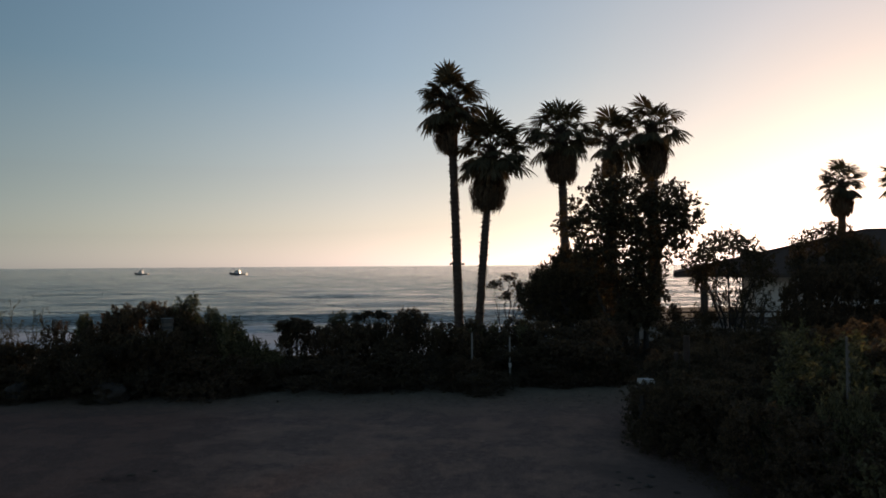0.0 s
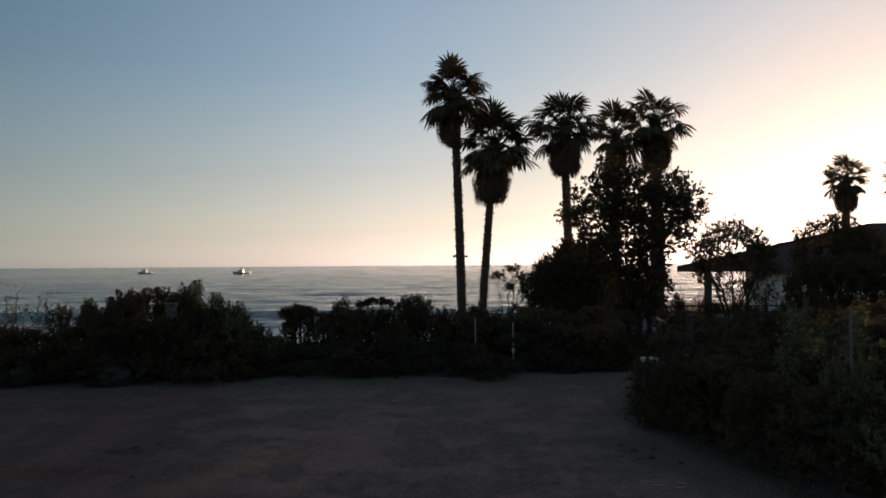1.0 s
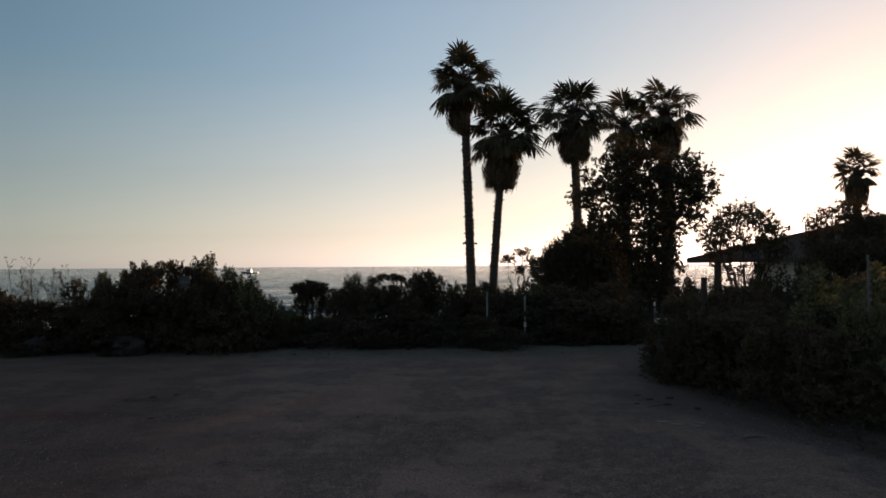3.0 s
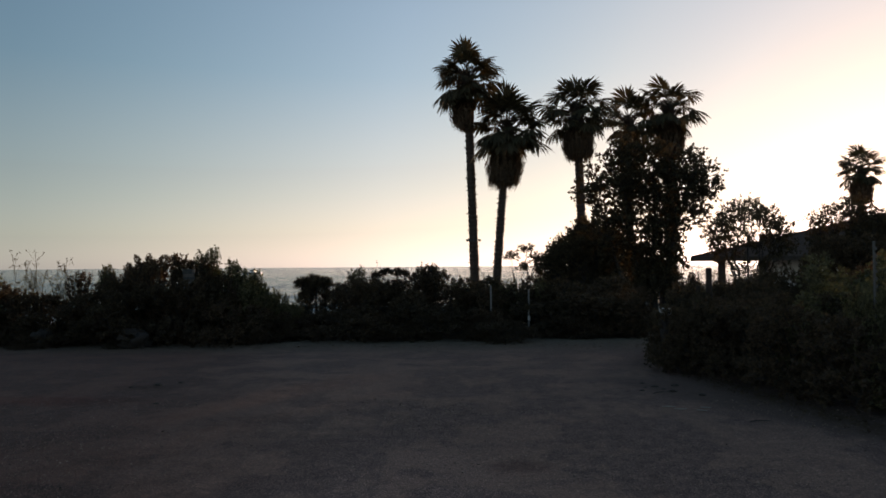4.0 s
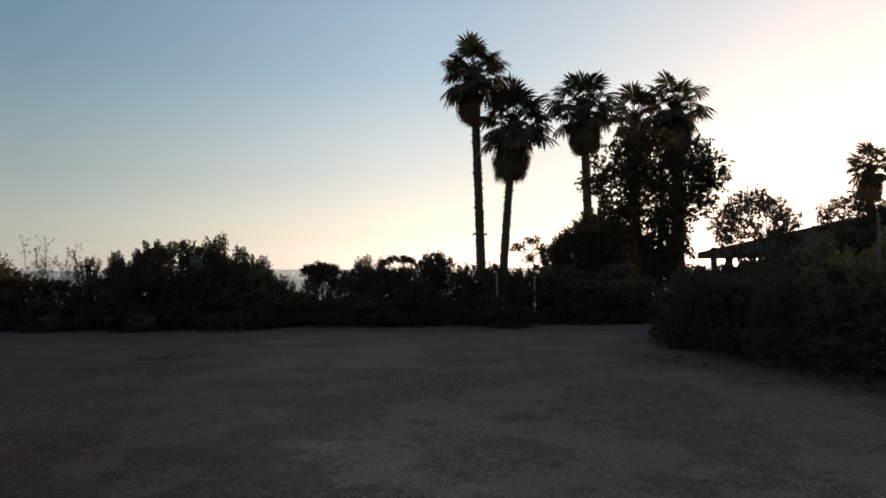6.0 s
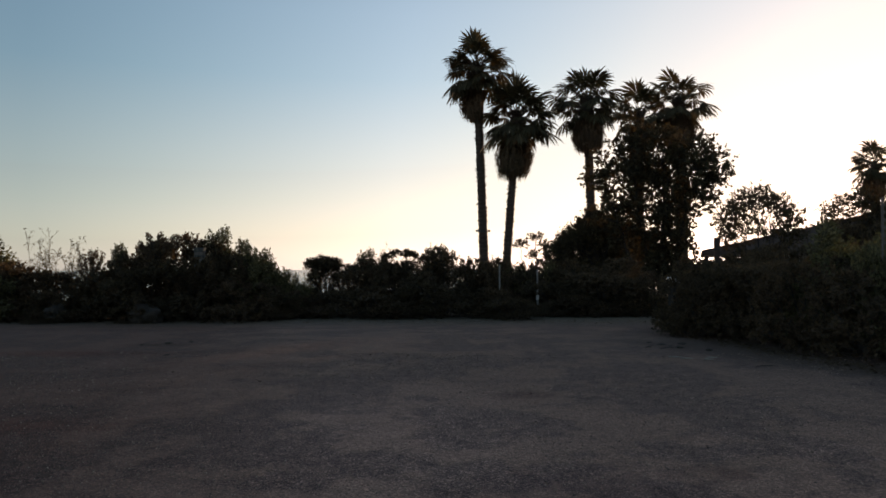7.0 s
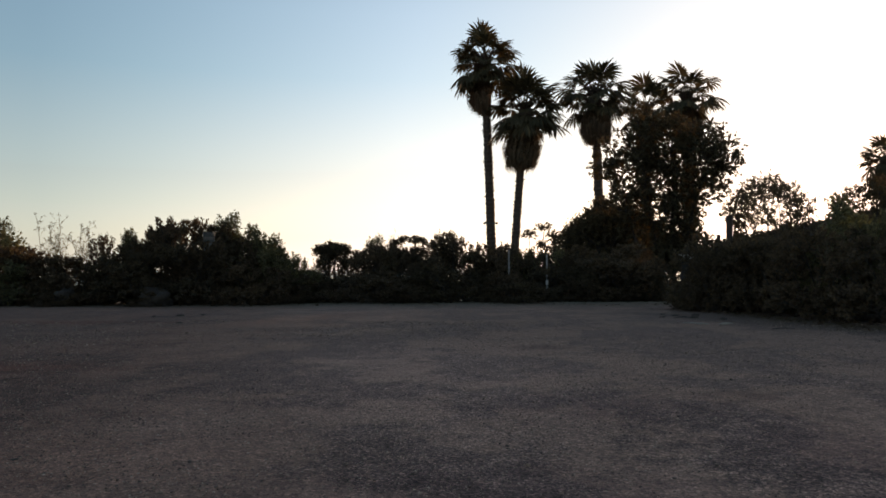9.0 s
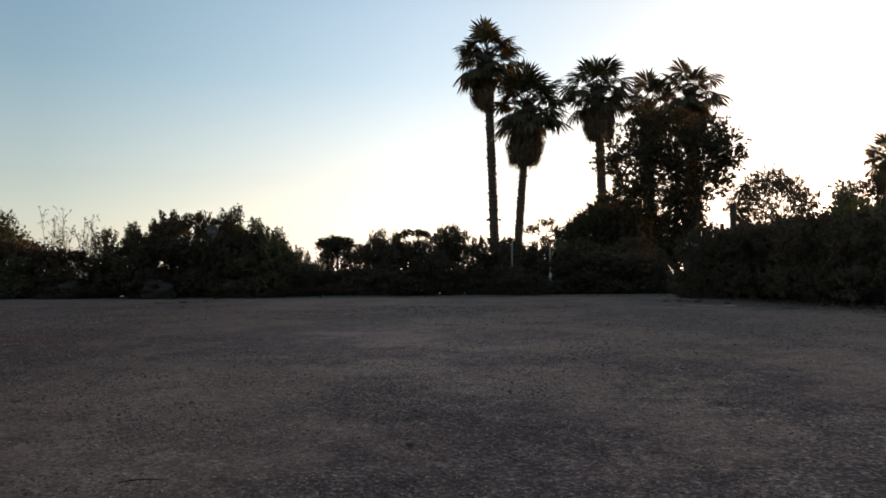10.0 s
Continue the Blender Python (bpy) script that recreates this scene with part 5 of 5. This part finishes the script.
# ---- boats ----
def boat(x, y, long, turn, label):
    ob = thing("fishing_boat", label, "boat", "boats at anchor", at=pose(x, y, SEA, 0, 0, turn))
    k = long / 13.0
    bm = bmesh.new()
    secs = []
    for i in range(13):
        t = i / 12
        xx = -6.5 + 13 * t
        beam = 2.0 * (1 - max(0, (t - 0.45) / 0.55) ** 2.2) * (0.88 + 0.12 * min(1, t * 4))
        sheer = 0.7 + 1.35 * max(0, t - 0.2) ** 1.3
        ring = []
        for yy, zz in ((-1, sheer), (-0.86, 0.25), (-0.4, -0.5), (0.4, -0.5), (0.86, 0.25), (1, sheer)):
            ring.append(bm.verts.new(((xx + (0.5 * (zz + 0.5) * t ** 4)) * k, yy * max(0.04, beam) * k, zz * k)))
        secs.append(ring)
    for a, b in zip(secs, secs[1:]):
        for j in range(5):
            bm.faces.new((a[j], b[j], b[j + 1], a[j + 1]))
        bm.faces.new((a[5], b[5], b[0], a[0]))
    bm.faces.new(secs[0][::-1])
    bm.faces.new(secs[-1])
    me = bpy.data.meshes.new("boat_hull")
    bm.to_mesh(me)
    bm.free()
    me.materials.append(HULL_DARK)
    part("hull", me, ob, "dark painted hull")
    g = Geo()
    vs = []
    for zz, xa, xb, w in ((0.8, -1.4, 3.2, 1.5), (2.9, -1.0, 1.9, 1.3)):
        vs += [(xa * k, -w * k, zz * k), (xb * k, -w * k, zz * k), (xb * k, w * k, zz * k), (xa * k, w * k, zz * k)]
    g.add(vs, [(0, 1, 5, 4), (1, 2, 6, 5), (2, 3, 7, 6), (3, 0, 4, 7), (4, 5, 6, 7), (3, 2, 1, 0)])
    cabin = part("deckhouse", g.mesh("boat_deckhouse", BOAT_WHITE), ob, "white deckhouse")
    for side in (-1, 1):
        for xa in (-0.9, 0.2, 1.3):
            y0, y1 = sorted((side * 1.5 * k, side * 1.56 * k))
            part("window", Geo().box(xa * k, (xa + 0.9) * k, y0, y1, 2.1 * k, 2.7 * k, 0.02).mesh("boat_window", GLASS_DARK), cabin)
    g = Geo().box(-1.0 * k, 1.5 * k, -1.2 * k, 1.2 * k, 3.1 * k, 3.75 * k, 0.1 * k).box(-1.1 * k, 1.2 * k, -1.2 * k, 1.2 * k, 4.7 * k, 4.8 * k, 0.03 * k)
    for xx in (-0.9, 1.0):
        for yy in (-1.05, 1.05):
            g.tube([(xx * k, yy * k, 3.7 * k), (xx * k, yy * k, 4.72 * k)], [0.04 * k] * 2, 6)
    part("flybridge", g.mesh("boat_flybridge", BOAT_WHITE), ob, "white roofed upper helm")
    g = Geo().tube([(-0.5 * k, 0, 4.8 * k), (-0.6 * k, 0, 7.0 * k)], [0.05 * k, 0.03 * k], 6)
    part("mast", g.mesh("boat_mast", BOAT_WHITE), ob)
    g = Geo()
    for i in range(9):
        xx = 2.6 + 0.5 * i
        g.tube([(xx * k, 0.9 * k, 1.4 * k), (xx * k, 0.9 * k, 2.3 * k)], [0.03 * k] * 2, 5)
    g.tube([(2.6 * k, 0.9 * k, 2.3 * k), (6.6 * k, 0.9 * k, 2.4 * k)], [0.03 * k] * 2, 5)
    part("bow_rail", g.mesh("boat_rail", BOAT_WHITE), ob)
    part("outboard_motor", Geo().box(-6.45 * k, -5.9 * k, -0.6 * k, 0.6 * k, 0.5 * k, 1.35 * k, 0.08 * k).mesh("boat_outboard", BOAT_WHITE), ob, "white outboard motor cowl")
    return ob


boat(-168.0, 545.0, 13.5, 172, "dark-hulled fishing boat with white cabin lying offshore")
boat(-268.0, 600.0, 13.0, 168, "dark-hulled cabin boat lying farther offshore")

# ---- pier ----
pier = thing("pier", "long timber pier on piles far along the coast", "pier", at=pose(0, 0, 0))
part("deck", Geo().box(130, 430, 500, 507, 1.65, 2.05).mesh("pier_deck", PIER_HAZED), pier)
pile = Geo().tube([(0, 0, -7), (0, 0, 1.65)], [0.2, 0.18], 8).mesh("pier_pile", PIER_HAZED)
for i in range(50):
    for y in (501.0, 506.0):
        part("pile", pile, pier).location = (131 + 6.0 * i, y, 0)
part("railing", Geo().box(130, 430, 500.0, 500.1, 3.0, 3.06).mesh("pier_railing", PIER_HAZED), pier)

# ---- litter and loose stone on the lot ----
lrng = np.random.default_rng(77)
for x, y, ln, turn in ((-0.98, 2.37, 0.085, 20), (-0.13, 2.9, 0.06, -30), (1.25, 2.9, 0.05, 5), (-3.1, 5.0, 0.12, 60), (2.3, 10.3, 0.25, 25), (2.9, 8.6, 0.25, 10)):
    g = Geo()
    pts = [(ln * (k - 0.5), 0.04 * ln * math.sin(k * 5), 0.008 + 0.03 * ln * math.sin(math.pi * k)) for k in (0, 0.25, 0.5, 0.75, 1)]
    g.tube(pts, [min(0.008, ln * q) for q in (0.015, 0.02, 0.018, 0.014, 0.008)], 5)
    ob = new("twig", g.mesh("twig", BARK))
    ob.matrix_world = pose(x, y, height(x, y) + 0.004, 0, 0, turn)
    tagged(ob, "short dry brown twig lying on the gravel", "twig", "twigs")
for x, y, ln in ((2.14, 9.36, 0.15), (2.24, 9.22, 0.14), (2.46, 9.14, 0.11), (2.55, 9.3, 0.12)):
    g = Geo()
    g.tube([(ln * (k - 0.5), 0.006 * math.sin(k * 7), 0.012) for k in (0, 0.3, 0.6, 1)], [0.005, 0.008, 0.007, 0.004], 6)
    ob = new("stick", g.mesh("stick", WOOD_PALE))
    ob.matrix_world = pose(x, y, height(x, y) + 0.006, 0, 0, lrng.uniform(-28, 6))
    tagged(ob, "bleached pale stick lying at the lot's edge", "stick", "bleached sticks")


def clod(x, y, size, seed):
    """A crumbling lump of dark soil."""
    bm = bmesh.new()
    bmesh.ops.create_icosphere(bm, subdivisions=3, radius=size)
    for v in bm.verts:
        v.co *= 1 + 0.5 * noise.noise(v.co / size * 1.6 + Vector((seed, 0, 0))) + 0.2 * noise.noise(v.co / size * 5 + Vector((0, seed, 0)))
        v.co.z *= 0.32
    me = bpy.data.meshes.new("dirt_clod")
    bm.to_mesh(me)
    bm.free()
    me.materials.append(SOIL)
    ob = new("dirt_clod", me)
    ob.matrix_world = pose(x, y, height(x, y) + size * 0.1, 0, 0, seed * 70)
    return tagged(ob, "dark crumbly clod of soil on the gravel", "dirt clod", "dirt clods")


for i, (x, y, size) in enumerate(((2.35, 10.8, 0.05), (2.1, 10.5, 0.04), (2.5, 10.45, 0.06), (2.65, 10.9, 0.055), (2.25, 11.1, 0.035), (2.8, 10.2, 0.045), (2.42, 10.62, 0.03), (2.2, 10.72, 0.025), (-4.1, 9.6, 0.035), (-3.95, 9.75, 0.025), (-4.7, 11.0, 0.05), (-4.45, 11.2, 0.035), (-5.0, 10.8, 0.03), (-3.05, 11.5, 0.03), (-0.45, 2.75, 0.012), (1.3, 3.9, 0.014), (-1.9, 3.3, 0.013), (0.9, 2.6, 0.011), (-1.2, 4.0, 0.016))):
    clod(x, y, size, i + 0.7)


def litter(rng, count):
    """Dead leaves that have gathered along the foot of the shrubs."""
    t = rng.uniform(0, 1, count)
    foot = np.stack([3.0 + 1.0 * t + rng.normal(0, 0.16, count), 13.0 - 5.4 * t + rng.normal(0, 0.25, count)], -1)
    far = np.stack([rng.uniform(-12.5, 6.0, count), 17.5 + rng.normal(0, 0.35, count)], -1)
    xy = np.vstack([foot, far])
    base = np.array([(x, y, height(x, y) + 0.022 * noise.noise(Vector((x * 0.45, y * 0.3, 0))) + 0.012) for x, y in xy])
    a = rng.uniform(0, 2 * math.pi, len(xy))
    d = np.stack([np.cos(a), np.sin(a), rng.uniform(-0.1, 0.35, len(xy))], -1)
    w = np.stack([-np.sin(a), np.cos(a), rng.normal(0, 0.25, len(xy))], -1)
    ln = rng.uniform(0.03, 0.07, (len(xy), 1))
    v = np.stack([base, base + d * ln * 0.5 + w * ln * 0.25, base + d * ln, base + d * ln * 0.5 - w * ln * 0.25], 1).reshape(-1, 3)
    me = array_mesh("leaf_litter", v, np.arange(len(v)).reshape(-1, 4), LEAF_DEAD)
    return tagged(new("leaf_litter", me), "dead brown leaves along the shrubs' foot", "leaf litter", kind="stuff")


litter(lrng, 1500)


def gravel(rng, count):
    """Loose pebbles strewn over the near lot, thicker in drifts."""
    n0 = count * 2
    y = 1.9 + 8.0 * rng.uniform(0, 1, n0) ** 2.2
    x = rng.uniform(-1, 1, n0) * (0.7 * y + 0.6)
    drift = np.array([noise.noise(Vector((a * 0.55, b * 0.4, 2.0))) for a, b in zip(x, y)])
    keep = np.where(rng.uniform(-0.45, 0.35, n0) < drift)[0][:count]
    x, y = x[keep], y[keep]
    n = len(x)
    size = 0.0019 * np.exp(rng.normal(0, 0.34, n)) * (0.75 + 0.2 * y)
    octa = np.array([(1, 0, 0), (0, 1, 0), (-1, 0, 0), (0, -1, 0), (0, 0, 1), (0, 0, -1)], float)
    v = octa[None] * rng.uniform(0.75, 1.3, (n, 6, 1)) * rng.uniform(0.75, 1.35, (n, 1, 3))
    # each stone turned its own way
    q = unit(rng.normal(size=(n, 4)))
    w, a, b, c = q.T
    turn = np.stack([1 - 2 * (b * b + c * c), 2 * (a * b - c * w), 2 * (a * c + b * w), 2 * (a * b + c * w), 1 - 2 * (a * a + c * c), 2 * (b * c - a * w), 2 * (a * c - b * w), 2 * (b * c + a * w), 1 - 2 * (a * a + b * b)], -1).reshape(n, 3, 3)
    v = np.einsum("nij,nkj->nki", turn, v)
    v[:, :, 2] *= 0.55
    z0 = np.array([height(p, r) + 0.022 * noise.noise(Vector((p * 0.45, r * 0.3, 0))) + 0.008 * noise.noise(Vector((p * 2.1, r * 2.1, 4))) for p, r in zip(x, y)])
    out = (v * size[:, None, None] + np.stack([x, y, z0 + size * 0.3], -1)[:, None]).reshape(-1, 3)
    tri = np.array([(0, 1, 4), (1, 2, 4), (2, 3, 4), (3, 0, 4), (1, 0, 5), (2, 1, 5), (3, 2, 5), (0, 3, 5)])
    f = (np.arange(n)[:, None, None] * 6 + tri[None]).reshape(-1, 3)
    return tagged(new("gravel", array_mesh("gravel", out, f, PEBBLE)), "loose grey and brown gravel strewn over the lot", "gravel", kind="stuff")


gravel(lrng, 72000)
